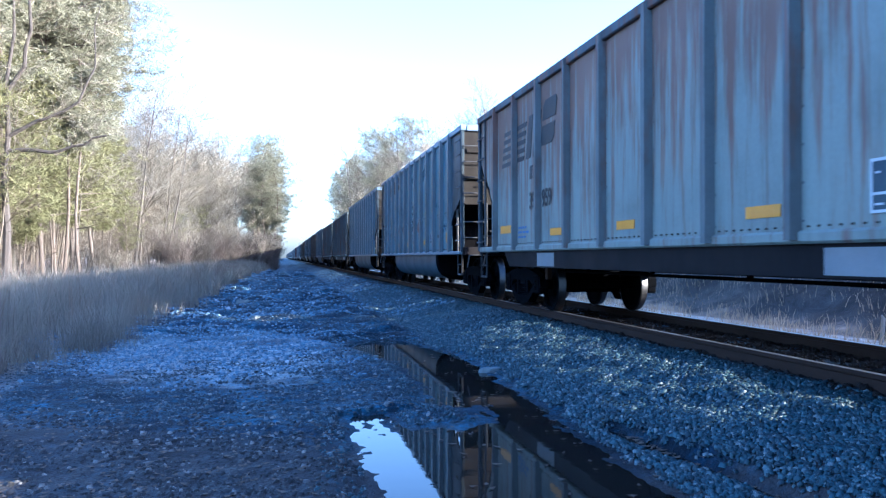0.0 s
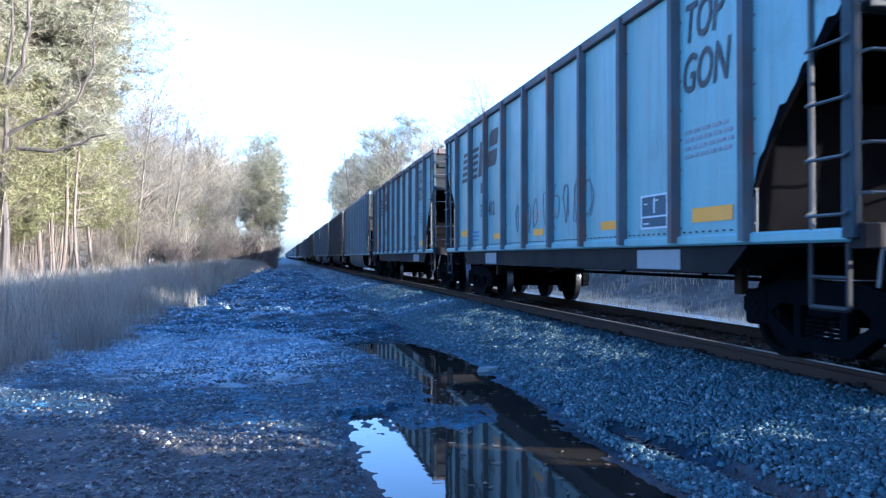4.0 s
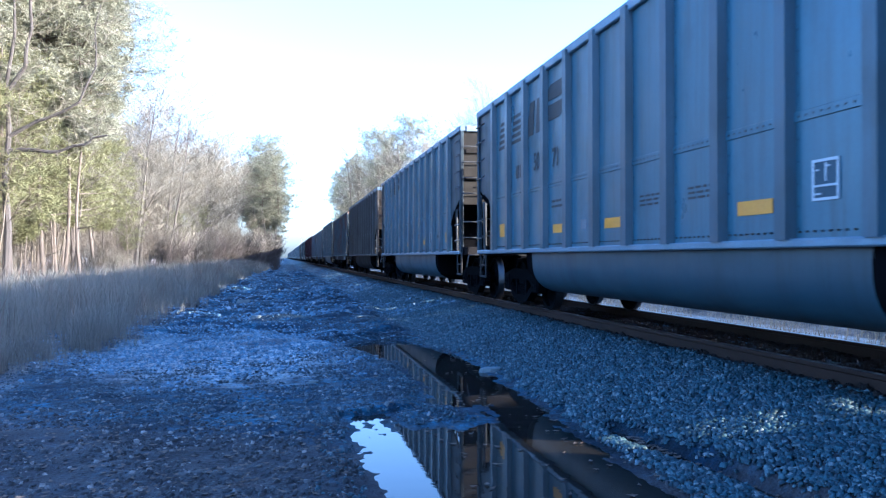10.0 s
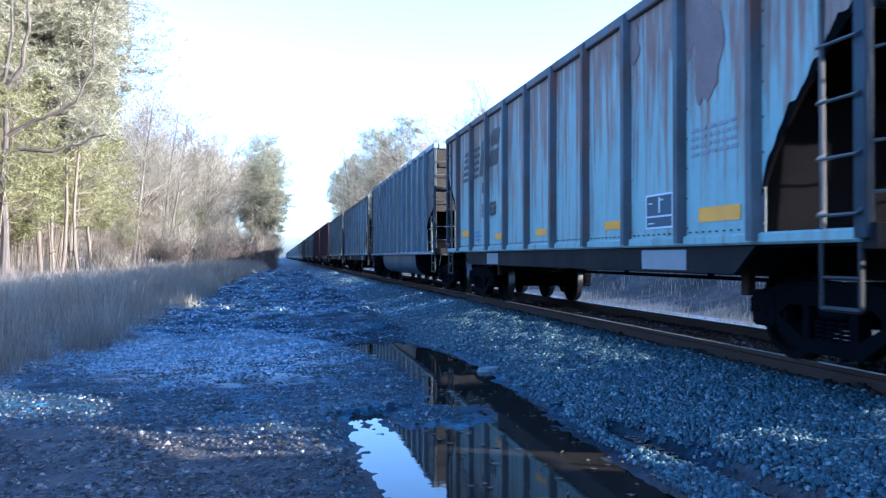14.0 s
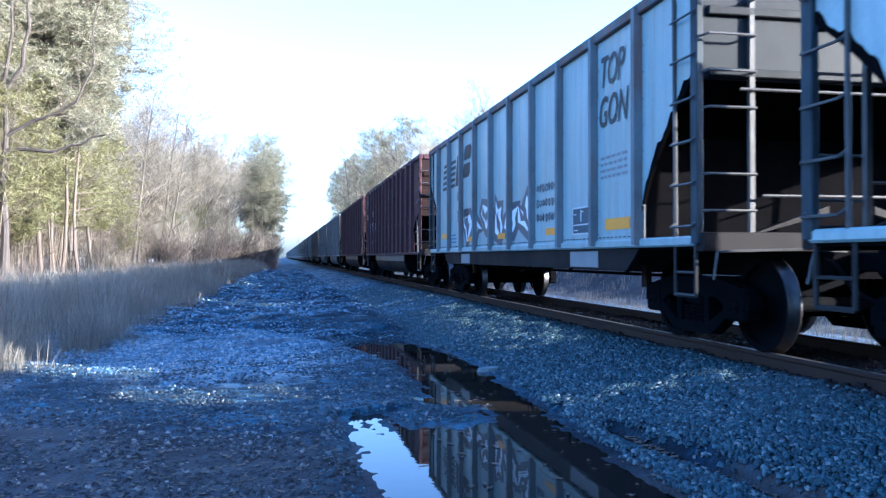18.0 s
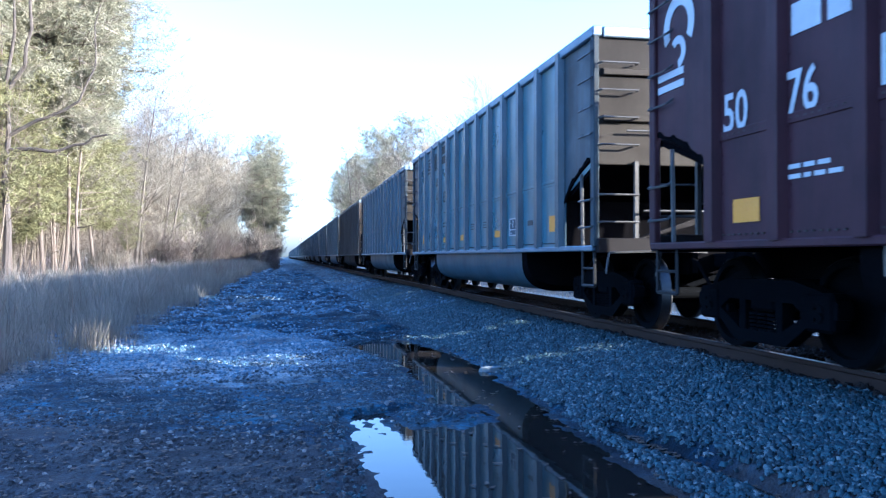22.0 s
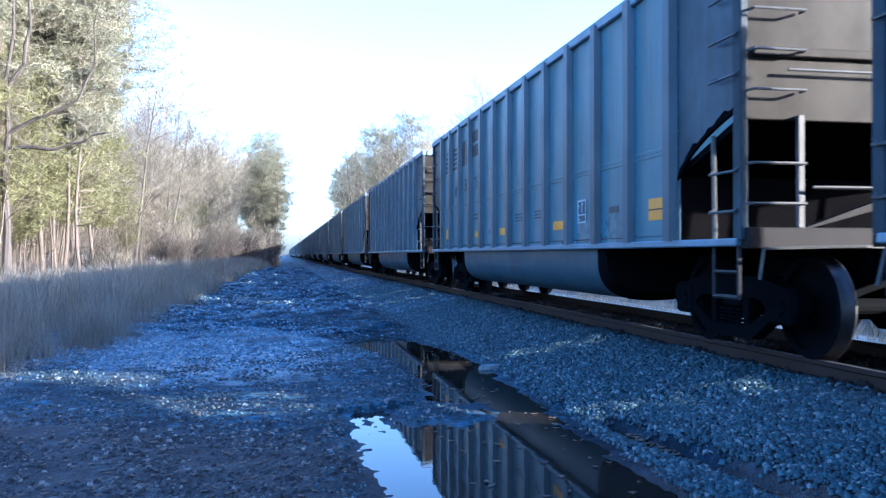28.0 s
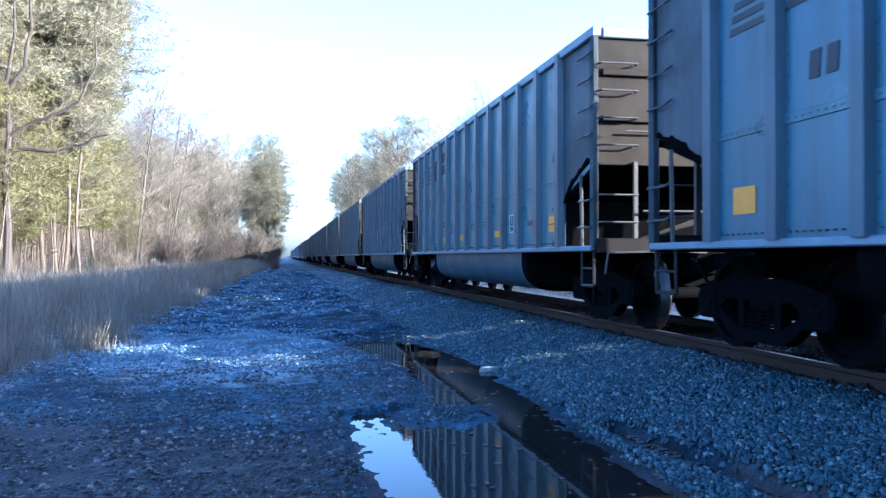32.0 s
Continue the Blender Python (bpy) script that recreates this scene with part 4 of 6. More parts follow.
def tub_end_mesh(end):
    """The steep end sheets of the two bottoms, black for soot and shade, with a folded rim."""
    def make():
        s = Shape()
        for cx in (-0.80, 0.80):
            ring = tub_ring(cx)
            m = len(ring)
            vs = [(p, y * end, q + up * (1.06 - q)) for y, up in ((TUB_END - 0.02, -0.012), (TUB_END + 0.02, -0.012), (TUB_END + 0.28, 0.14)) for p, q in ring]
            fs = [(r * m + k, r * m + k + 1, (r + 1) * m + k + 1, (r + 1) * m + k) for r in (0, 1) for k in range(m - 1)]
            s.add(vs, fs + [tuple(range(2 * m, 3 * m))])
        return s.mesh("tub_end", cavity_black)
    return stored(("tub_end", end), make)


def plain_side(px, top, half):
    """The near side of a far car as one sheet, cut away below at both ends."""
    h = half - 0.02
    return Shape().extrude([(-6.02, SILL), (6.02, SILL), (6.06, 1.75), (h, 2.12), (h, top - 0.06), (-h, top - 0.06), (-h, 2.12), (-6.06, 1.75)], 0, px - 0.01, px + 0.02)


def tub_car(panel_paint, rib_paint, tub_paint, chord_paint, endpaint, label, group="cars of the coal train", detail=True, tan_band=False, low_paint=None, sill_paint=None):
    """A coal gondola with ribbed sides and rounded bottoms between the trucks."""
    car = tagged(new("coal_gondola"), label, "railway car", group)
    top, ribs, px, half = TOP_TUB, RIBS_TUB, -1.57, HALF_TUB
    sooty = sooty_paint if rib_paint is paint_rib else rib_paint
    if detail:
        foot = 1.99 if low_paint else SILL
        pm = stored(("panel", panel_paint.name), lambda: panel_shape(1.0, foot, top - 0.1, 1.99, True).mesh("panel", panel_paint))
        for a, b in zip(ribs, ribs[1:]):
            p = part("panel", pm, None, car)
            p.location = (px, (a + b) / 2, 0)
            if low_paint:
                part("lower_panel", stored(("low", low_paint.name), lambda: panel_shape(1.0, SILL, 1.988, None, True).mesh("lower_panel", low_paint)), None, car, "lower panel browned by dirt").location = p.location
            tagged(part("lap_seam", stored("rivets", lambda: rivet_row(0.8, (1.99, SILL + 0.06)).mesh("lap_seam", paint_rib_dirty)), None, p), kind="stuff")
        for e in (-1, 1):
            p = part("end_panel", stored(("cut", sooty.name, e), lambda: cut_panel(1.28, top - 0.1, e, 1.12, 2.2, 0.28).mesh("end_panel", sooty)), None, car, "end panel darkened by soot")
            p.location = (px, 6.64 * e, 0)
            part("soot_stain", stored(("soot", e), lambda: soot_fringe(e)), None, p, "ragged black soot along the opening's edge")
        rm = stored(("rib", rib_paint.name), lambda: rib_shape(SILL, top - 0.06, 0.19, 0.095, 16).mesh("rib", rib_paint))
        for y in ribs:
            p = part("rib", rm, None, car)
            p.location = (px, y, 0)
    else:
        part("side_wall", stored(("nearside", panel_paint.name), lambda: plain_side(px, top, half).mesh("side_wall", panel_paint)), None, car)
        rm = stored(("plain_rib", rib_paint.name), lambda: rib_shape(SILL, top - 0.06, 0.19, 0.095, 0).mesh("rib", rib_paint))
        for y in ribs:
            part("rib", rm, None, car).location = (px, y, 0)
    part("far_side", far_side(top, ribs, SILL, panel_paint), None, car)
    part("top_chord", chord_mesh(top, chord_paint), None, car, "pale worn top edge")
    part("top_chord", chord_mesh(top - 0.002, chord_paint, 1.55), None, car)
    for e in (-1, 1):
        part("end_chord", end_chord(top, chord_paint, e), None, car)
    part("side_sill", stored(("sill", (sill_paint or chord_paint).name), lambda: Shape().chamfered(-1.64, -1.50, -7.25, 7.25, 1.0, 1.07, 0.012).mesh("side_sill", sill_paint or chord_paint)), None, car, "thin worn side sill")
    part("tub", tub_mesh(tub_paint, tub_paint.name), None, car, "rounded bottom hanging between the trucks", True)
    for e in (-1, 1):
        part("tub_end", tub_end_mesh(e), None, car, "end sheet of the rounded bottom, blackened for soot and shade")
    if tan_band:
        part("tub_band", stored("band", lambda: Shape().box(-1.56, -1.53, -3.9, 3.9, 0.80, 1.0).mesh("tub_band", paint_tub_tan)), None, car, "bare tan band along the tub")
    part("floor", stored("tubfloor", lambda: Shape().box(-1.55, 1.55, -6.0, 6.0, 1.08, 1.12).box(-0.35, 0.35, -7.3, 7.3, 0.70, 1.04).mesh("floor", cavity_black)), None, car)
    for e in (-1, 1):
        end_fittings(car, e, endpaint, rib_paint, top, detail, half)
    return car, finish(car, detail, half)


def flat_car(panel_paint, post_paint, chord_paint, endpaint, label, group="cars of the coal train", detail=True):
    """A flat-bottomed coal gondola with wide panels between bolted posts and a deep dark sill."""
    car = tagged(new("coal_gondola"), label, "railway car", group)
    top, ribs, px, half = TOP_FLAT, RIBS_FLAT, -1.57, HALF_FLAT
    w, we = 1.28, half - 5.76
    if detail:
        pm = stored(("wpanel", panel_paint.name), lambda: panel_shape(w, SILL + 0.05, top - 0.06, None, True).mesh("panel", panel_paint))
        for k in range(9):
            p = part("panel", pm, None, car)
            p.location = (px, -5.76 + w * (k + 0.5), 0)
            tagged(part("lap_seam", stored("wrivets", lambda: rivet_row(1.1, (SILL + 0.1,)).mesh("lap_seam", paint_rib_dirty)), None, p), kind="stuff")
        for e in (-1, 1):
            p = part("end_panel", stored(("wcut", panel_paint.name, e), lambda: cut_panel(we, top - 0.06, e, 1.16, 2.72, 0.58).mesh("end_panel", panel_paint)), None, car)
            p.location = (px, (half - we / 2) * e, 0)
            part("soot_stain", stored(("wsoot", e), lambda: soot_fringe(e, we, 1.16, 2.72, 0.58, 1.8)), None, p, "ragged black soot along the opening's edge")
        rm = stored(("post", post_paint.name), lambda: rib_shape(SILL, top - 0.04, 0.135, 0.10, 9).mesh("post", post_paint))
        for y in ribs:
            p = part("post", rm, None, car)
            p.location = (px, y, 0)
    else:
        part("side_wall", stored(("wnearside", panel_paint.name), lambda: plain_side(px, top, half).mesh("side_wall", panel_paint)), None, car)
        rm = stored(("plain_post", post_paint.name), lambda: rib_shape(SILL, top - 0.04, 0.135, 0.10, 0).mesh("post", post_paint))
        for y in ribs:
            part("post", rm, None, car).location = (px, y, 0)
    part("far_side", far_side(top, ribs, SILL, panel_paint, key="w", half=half), None, car)
    part("top_chord", chord_mesh(top, chord_paint, half=half), None, car)
    part("top_chord", chord_mesh(top - 0.002, chord_paint, 1.55, half), None, car)
    for e in (-1, 1):
        part("end_chord", end_chord(top, chord_paint, e, half), None, car)
    part("side_sill", stored(("wsill", panel_paint.name), lambda: Shape().chamfered(-1.615, -1.50, 0.05 - half, half - 0.05, 1.03, 1.13, 0.02).mesh("side_sill", panel_paint)), None, car, "pale grimy ledge along the panels' foot")
    part("floor", stored("wfloor", lambda: Shape().box(-1.55, 1.55, 0.1 - half, half - 0.1, 1.05, 1.08).mesh("floor", cavity_black)), None, car)

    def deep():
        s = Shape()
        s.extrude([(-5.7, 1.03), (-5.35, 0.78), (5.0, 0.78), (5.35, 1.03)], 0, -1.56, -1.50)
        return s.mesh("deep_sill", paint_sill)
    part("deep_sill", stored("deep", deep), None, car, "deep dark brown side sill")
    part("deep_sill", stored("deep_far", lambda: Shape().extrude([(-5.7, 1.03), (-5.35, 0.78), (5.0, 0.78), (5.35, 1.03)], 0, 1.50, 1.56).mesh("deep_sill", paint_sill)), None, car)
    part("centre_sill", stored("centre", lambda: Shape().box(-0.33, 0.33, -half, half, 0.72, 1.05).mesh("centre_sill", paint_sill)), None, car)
    part("brake_pipe", stored("pipe", lambda: Shape().tube((-0.7, -5.6, 0.70), (-0.7, 5.6, 0.70), 0.022, n=6).mesh("brake_pipe", truck_steel)), None, car)
    for e in (-1, 1):
        end_fittings(car, e, endpaint, post_paint, top, detail, half, 2.62)
        if detail:
            part("bracket", stored(("bracket", e), lambda: Shape().chamfered(-1.02, -0.94, e * 4.62 - 0.07, e * 4.62 + 0.07, 0.56, 0.82, 0.01).mesh("bracket", rail_brown)), None, car, "rust-brown hanging bracket")
    if detail:
        for y in (-3.4, -1.1, 1.2, 3.5):
            part("pipe_hanger", stored("pipe_hanger", lambda: Shape().box(-0.72, -0.68, -0.04, 0.04, 0.68, 1.05).mesh("pipe_hanger", truck_steel)), None, car).location = (0, y, 0)
    return car, finish(car, detail, half)


def finish(car, detail, half):
    """The two trucks. Gives back the wheelsets."""
    sets = []
    if detail:
        for y in (1.15 - half, half - 1.15):
            sets += truck(car, y)[1]
    else:
        def plain_wheels():
            s = Shape().tube((-1.0, 0, 0), (1.0, 0, 0), 0.08, n=8)
            for side in (-1, 1):
                s.lathe([(side * a, r) for a, r in ((-0.07, 0.08), (-0.07, 0.485), (-0.045, 0.485), (-0.035, 0.46), (0.06, 0.455), (0.06, 0.08))], 16, side * 0.745)
            return s.mesh("wheelset", wheel_steel)

        def plain_frame(side):
            return Shape().extrude([(-1.1, 0.42), (-0.4, 0.13), (0.4, 0.13), (1.1, 0.42), (0.9, 0.64), (-0.9, 0.64)], 0, side * 1.0 - 0.07, side * 1.0 + 0.07).mesh("side_frame", truck_steel)
        for y in (1.15 - half, half - 1.15):
            tr = part("truck", stored("bolster", lambda: None), None, car)
            tr.location = (0, y, 0)
            for q in (-0.89, 0.89):
                part("wheelset", stored("plain_wheels", plain_wheels), None, tr).location = (0, q, 0.457)
            for side in (-1, 1):
                part("side_frame", stored(("plain_frame", side), lambda: plain_frame(side)), None, tr)
    return sets


# ---- markings ----
FACE = -1.584


def mark(car, name, material, y0, y1, z0, z1, label="", out=0.006):
    """A painted or stuck-on field on the marked side."""
    return part(name, Shape().box(FACE - out, FACE, min(y0, y1), max(y0, y1), z0, z1), material, car, label)


def lettering(car, text, y, z, size, material, label="", squeeze=0.85, slant=0.0):
    """Stencilled characters whose left edge is at y; they run towards the front."""
    cu = bpy.data.curves.new("lettering", "FONT")
    cu.body, cu.size, cu.resolution_u, cu.offset, cu.shear = text, size / 0.7, 3, 0.008, slant
    tmp = bpy.data.objects.new("lettering", cu)
    me = bpy.data.meshes.new_from_object(tmp)
    bpy.data.objects.remove(tmp)
    co = np.zeros(len(me.vertices) * 3, np.float32)
    me.vertices.foreach_get("co", co)
    co = co.reshape(-1, 3)
    out = np.stack([np.full(len(co), FACE - 0.008), y - co[:, 0] * squeeze, z + co[:, 1]], 1)
    me.vertices.foreach_set("co", out.astype(np.float32).ravel())
    me.materials.clear()
    me.materials.append(material)
    me.update()
    return part("lettering", me, None, car, label)


def leaning(y, z, w, h, lean, uv):
    """An outline given in shares of a slanted field whose left foot is at y; it runs towards the front."""
    return [(y - w * u - lean * v, z + h * v) for u, v in uv][::-1]


def emblem(car, y, z, w, h, material, rows=5):
    """A slanted emblem: rows of bars in two fields, a split block and a notched, rounded block, each its own plate."""
    lean = 0.30 * h
    for k in range(rows):
        for a, b in ((0.0, 0.20), (0.235, 0.46)):
            q = leaning(y - a * w, z, (b - a) * w, h, lean, [(0, k / rows), (1, k / rows), (1, (k + 0.56) / rows), (0, (k + 0.56) / rows)])
            part("emblem_bar", Shape().extrude(q, 0, FACE - 0.006, FACE), material, car)
    wide = 0.22 * w
    for uv in ([(0, 0), (0.42, 0), (0.30, 1.0), (0, 1.0)], [(0.60, 0), (1.0, 0), (1.0, 1.0), (0.48, 1.0)]):
        part("emblem_block", Shape().extrude(leaning(y - 0.50 * w, z, wide, h, lean, uv), 0, FACE - 0.006, FACE), material, car)
    lift = z + 0.16 * h
    for uv in ([(0.04, 0.56), (0.96, 0.56), (0.98, 0.90), (0.86, 1.0), (0.14, 1.0), (0.0, 0.88)], [(0.14, 0.0), (0.86, 0.0), (1.0, 0.12), (0.96, 0.44), (0.04, 0.44), (0.02, 0.10)]):
        part("emblem_block", Shape().extrude(leaning(y - 0.76 * w, lift, wide, h, lean, uv), 0, FACE - 0.006, FACE), material, car)


def small_print(car, y, z, w, rows, material, seed, tall=0.035):
    """Rows of small unreadable stencil print as short bars."""
    r = random.Random(seed)
    s = Shape()
    for k in range(rows):
        yy = y
        while yy > y - w:
            l = r.uniform(0.06, 0.16)
            s.box(FACE - 0.004, FACE, yy - l, yy, z - 2.2 * tall * k, z - 2.2 * tall * k + tall)
            yy -= l + 0.04
    tagged(part("small_print", s, material, car), kind="stuff")


def reporting_mark(car, y, z, material):
    """The owner's mark as two plain slanted blocks."""
    for k in range(2):
        y0 = y - 0.2 * k
        q = [(y0, z), (y0 - 0.13, z), (y0 - 0.15, z + 0.21), (y0 - 0.02, z + 0.21)]
        part("owner_mark", Shape().extrude(q[::-1], 0, FACE - 0.005, FACE), material, car)


def data_box(car, y, z, w, h):
    """A dark plate with a white border and white lines."""
    plate = mark(car, "data_plate", plate_blue, y - w, y, z, z + h, "dark data plate with white lines")
    s = Shape()
    b = 0.02
    x0, x1 = FACE - 0.012, FACE - 0.006
    s.box(x0, x1, y - w, y, z, z + b).box(x0, x1, y - w, y, z + h - b, z + h).box(x0, x1, y - w, y - w + b, z + b, z + h - b).box(x0, x1, y - b, y, z + b, z + h - b)
    s.box(x0, x1, y - w + b, y - b, z + 0.33 * h, z + 0.38 * h).box(x0, x1, y - 0.54 * w, y - 0.49 * w, z + 0.46 * h, z + 0.9 * h)
    s.box(x0, x1, y - 0.24 * w, y - 0.12 * w, z + 0.72 * h, z + 0.76 * h).box(x0, x1, y - 0.66 * w, y - 0.54 * w, z + 0.8 * h, z + 0.84 * h).box(x0, x1, y - 0.32 * w, y - 0.1 * w, z + 0.14 * h, z + 0.18 * h)
    part("plate_grid", s, mark_white, plate)


def scribble(car, material, y0, y1, z0, z1, seed, width=0.05, letters=5, label=""):
    """Sprayed loops and strokes with no readable letters, letter by letter."""
    r = random.Random(seed)
    step = (y0 - y1) / letters
    for k in range(letters):
        s = Shape()
        c = y0 - step * (k + 0.5)
        pts = []
        a = r.uniform(0, 6.28)
        for j in range(8):
            a += r.uniform(1.2, 2.6)
            pts.append((c + 0.42 * step * math.cos(a) * r.uniform(0.5, 1.0), (z0 + z1) / 2 + 0.5 * (z1 - z0) * math.sin(a) * r.uniform(0.6, 1.0)))
        curve = []
        for p0, p1, p2, p3 in zip(pts, pts[1:], pts[2:], pts[3:]):
            for j in range(6):
                u = j / 6
                curve.append(tuple(0.5 * (2 * b + (c - a) * u + (2 * a - 5 * b + 4 * c - e) * u * u + (3 * b - a - 3 * c + e) * u ** 3) for a, b, c, e in zip(p0, p1, p2, p3)))
        for (ya, za), (yb, zb) in zip(curve, curve[1:]):
            d = math.hypot(yb - ya, zb - za) or 1
            ny_, nz_ = -(zb - za) / d * width / 2, (yb - ya) / d * width / 2
            q = [(ya + ny_, za + nz_), (ya - ny_, za - nz_), (yb - ny_, zb - nz_), (yb + ny_, zb + nz_)]
            s.extrude(q, 0, FACE - 0.005 - 0.0004 * (seed % 5), FACE - 0.001)
        part("sprayed_letter", s, material, car, label)


def blob_letters(car, y0, y1, z0, z1, count):
    """Fat sprayed letter shapes, black with a pale edge and grey shine, none of them a real letter."""
    r = random.Random(44)
    step = (y0 - y1) / count
    for k in range(count):
        c, zc = y0 - step * (k + 0.5), (z0 + z1) / 2
        hgt = (z1 - z0) / 2 * r.uniform(0.7, 1.05)
        angles = [0.698 * n + r.uniform(-0.25, 0.25) for n in range(9)]
        radii = [r.uniform(0.45, 1.2) for _ in angles]

        def outline(grow, dy=0.0, dz=0.0):
            return [(c + dy - (0.62 * step * q + grow) * math.cos(a), z0 + hgt + dz + (hgt * q + grow) * math.sin(a)) for a, q in zip(angles, radii)][::-1]
        shine = [(c + 0.05 - 0.30 * step * q ** 2 * math.cos(a + 0.5), z0 + hgt + 0.6 * hgt * q ** 3 * math.sin(a)) for a, q in zip(angles, radii)][::-1]
        letter = part("sprayed_letter", Shape().extrude(outline(0.06), 0, FACE - 0.003, FACE - 0.0005), spray_black, car, "sprayed letter shape with a black edge")
        part("letter_fill", Shape().extrude(outline(-0.10), 0, FACE - 0.005, FACE - 0.003), spray_white, letter, "white fill")
        part("letter_stroke", Shape().extrude(shine, 0, FACE - 0.007, FACE - 0.005), spray_black, letter, "black inner stroke")


def blot(car, material, y, z, ry, rz, seed):
    """A worn-through patch with an uneven, rounded edge that runs down."""
    r = random.Random(seed)
    ph = [r.uniform(0, 6.28) for _ in range(4)]
    pts = []
    for k in range(40):
        a = 6.2832 * k / 40
        q = 1 + 0.10 * math.sin(3 * a + ph[0]) + 0.08 * math.sin(5 * a + ph[1]) + 0.06 * math.sin(9 * a + ph[2]) + 0.04 * math.sin(15 * a + ph[3])
        pts.append((y - ry * q * math.cos(a), min(3.6, z + rz * q * math.sin(a))))
    part("bare_blot", Shape().extrude(pts[::-1], 0, FACE - 0.003 - 0.0005 * seed, FACE - 0.0005), material, car, "worn patch of red-brown primer")


def ring(car, material, y, z, r0, r1, a0=0.0, a1=6.283, label="", squash=1.0):
    n = 28
    closed = a1 - a0 > 6.28
    m = n if closed else n + 1
    vs, fs = [], []
    for k in range(m):
        a = a0 + (a1 - a0) * k / n
        for x in (FACE - 0.006, FACE - 0.001):
            vs += [(x, y - r * math.cos(a) * squash, z + r * math.sin(a)) for r in (r0, r1)]
    for k in range(m if closed else m - 1):
        p, q = 4 * k, 4 * ((k + 1) % m)
        fs += [(p, p + 1, q + 1, q), (p + 2, q + 2, q + 3, p + 3), (p + 1, p + 3, q + 3, q + 1), (p, q, q + 2, p + 2)]
    s = Shape().add(vs, fs)
    part("painted_arc", s, material, car, label)


def tub_marks(car, number, dark, seed, panel=None, later=False):
    """Markings of a car with rounded bottoms."""
    for y in (-5.70, 5.5) if later else (-5.62, 5.5):
        w = 0.25 if later and y < 0 else 0.17
        mark(car, "reflector", mark_yellow, y - w, y + w, 1.29, 1.52, "yellow reflector square")
        if w > 0.2:
            mark(car, "reflector_seam", paint_rib_dirty, y - w, y + w, 1.395, 1.41, "dark seam across the reflector", 0.009)
    for y in (-2.53, 0.47, 2.42):
        mark(car, "reflector", mark_yellow, y - 0.26, y + 0.26, 1.28, 1.40, "yellow reflector strip")
    mark(car, "stencil", mark_white if panel else mark_faint, 1.34, 1.54, 1.30, 1.42, "small pale stencil")
    data_box(car, -3.3, 1.34 if later else 1.28, 0.30 if later else 0.40, 0.30)
    mark(car, "builder_plate", grab_metal, -4.62, -4.36, 1.42, 1.50, "small metal plate")
    emblem_mat = dark
    if later:
        emblem(car, 5.72, 2.84, 3.5, 0.52, emblem_mat)
    else:
        emblem(car, 5.72, 3.12, 3.5, 0.42, emblem_mat)
    if panel:
        mark(car, "patch", panel, 3.78, 3.1, 2.1, 3.02, "pale number patch", 0.004)
        mark(car, "patch", panel, 2.88, 2.12, 2.15, 3.08, "pale number patch", 0.004)
        dark = mark_dark
    reporting_mark(car, 4.62 if later else 3.62, 2.24 if later else 2.70, dark)
    if number:
        a, b = number
        lettering(car, a, 3.62, 2.28, 0.26, dark)
        lettering(car, b, 2.72, 2.24, 0.26, dark)
    small_print(car, 2.75, 1.72, 0.5, 2, dark, seed + 1)
    for y in (-0.28, -1.38):
        small_print(car, y, 1.58, 0.5, 3, dark if dark is mark_dark else mark_faint, seed + 2, 0.022)


def flat_marks(car, number, seed, dark=None, words=True):
    """Markings of a flat-bottomed car."""
    dark = dark or mark_dark
    for y in (5.12, 2.45, 0.0, -2.75, -5.15):
        wide = 0.36 if abs(y) > 5 else 0.25
        mark(car, "reflector", mark_yellow, y - wide, y + wide, 1.25 + 0.1 * (y > 5), 1.35 + 0.1 * (y > 5) + 0.3 * (wide - 0.25), "yellow reflector strip")
    emblem(car, 5.38, 2.50, 2.9, 0.66, dark)
    reporting_mark(car, 3.72, 2.16, dark)
    a, b = number
    lettering(car, a, 3.74, 1.70, 0.25, dark)
    lettering(car, b, 3.08, 1.70, 0.25, dark)
    small_print(car, 4.36, 1.40, 0.45, 3, mark_blue, seed + 1)
    data_box(car, -4.02 if number[1] == "959" else -3.66, 1.22, 0.38 if number[1] == "959" else 0.62, 0.36)
    if words:
        lettering(car, "TOP", -4.62, 2.98, 0.36, dark, squeeze=0.72, slant=0.25)
        lettering(car, "GON", -4.58, 2.50, 0.36, dark, squeeze=0.72, slant=0.25)
    small_print(car, -4.65, 2.1, 0.8, 4, mark_faint, seed + 2)
    part("sill_plate", Shape().box(-1.568, -1.561, -4.5, -3.5, 0.80, 1.0), mark_pale, car, "pale plate on the sill")
    if not words or number[0] != "40":
        part("sill_plate", Shape().box(-1.568, -1.561, 2.6, 3.4, 0.80, 1.0), mark_pale, car, "pale plate on the sill")


# ---- the train ----
cars, spinning, rear_end = {}, {}, {}
L_SILVER = "silver-grey ribbed coal gondola with rounded tubs and yellow reflectors"
L_GREY = "weathered grey ribbed coal gondola with rounded tubs"
L_DIRTY = "grimy brown-grey ribbed coal gondola with white stencils"
L_WHITE = "pale grey flat-bottomed coal gondola with dark emblem and posts"
L_RUSTY = "pale grey coal gondola streaked with brown rust"
L_OXIDE = "oxide-red ribbed coal gondola with white numbers"


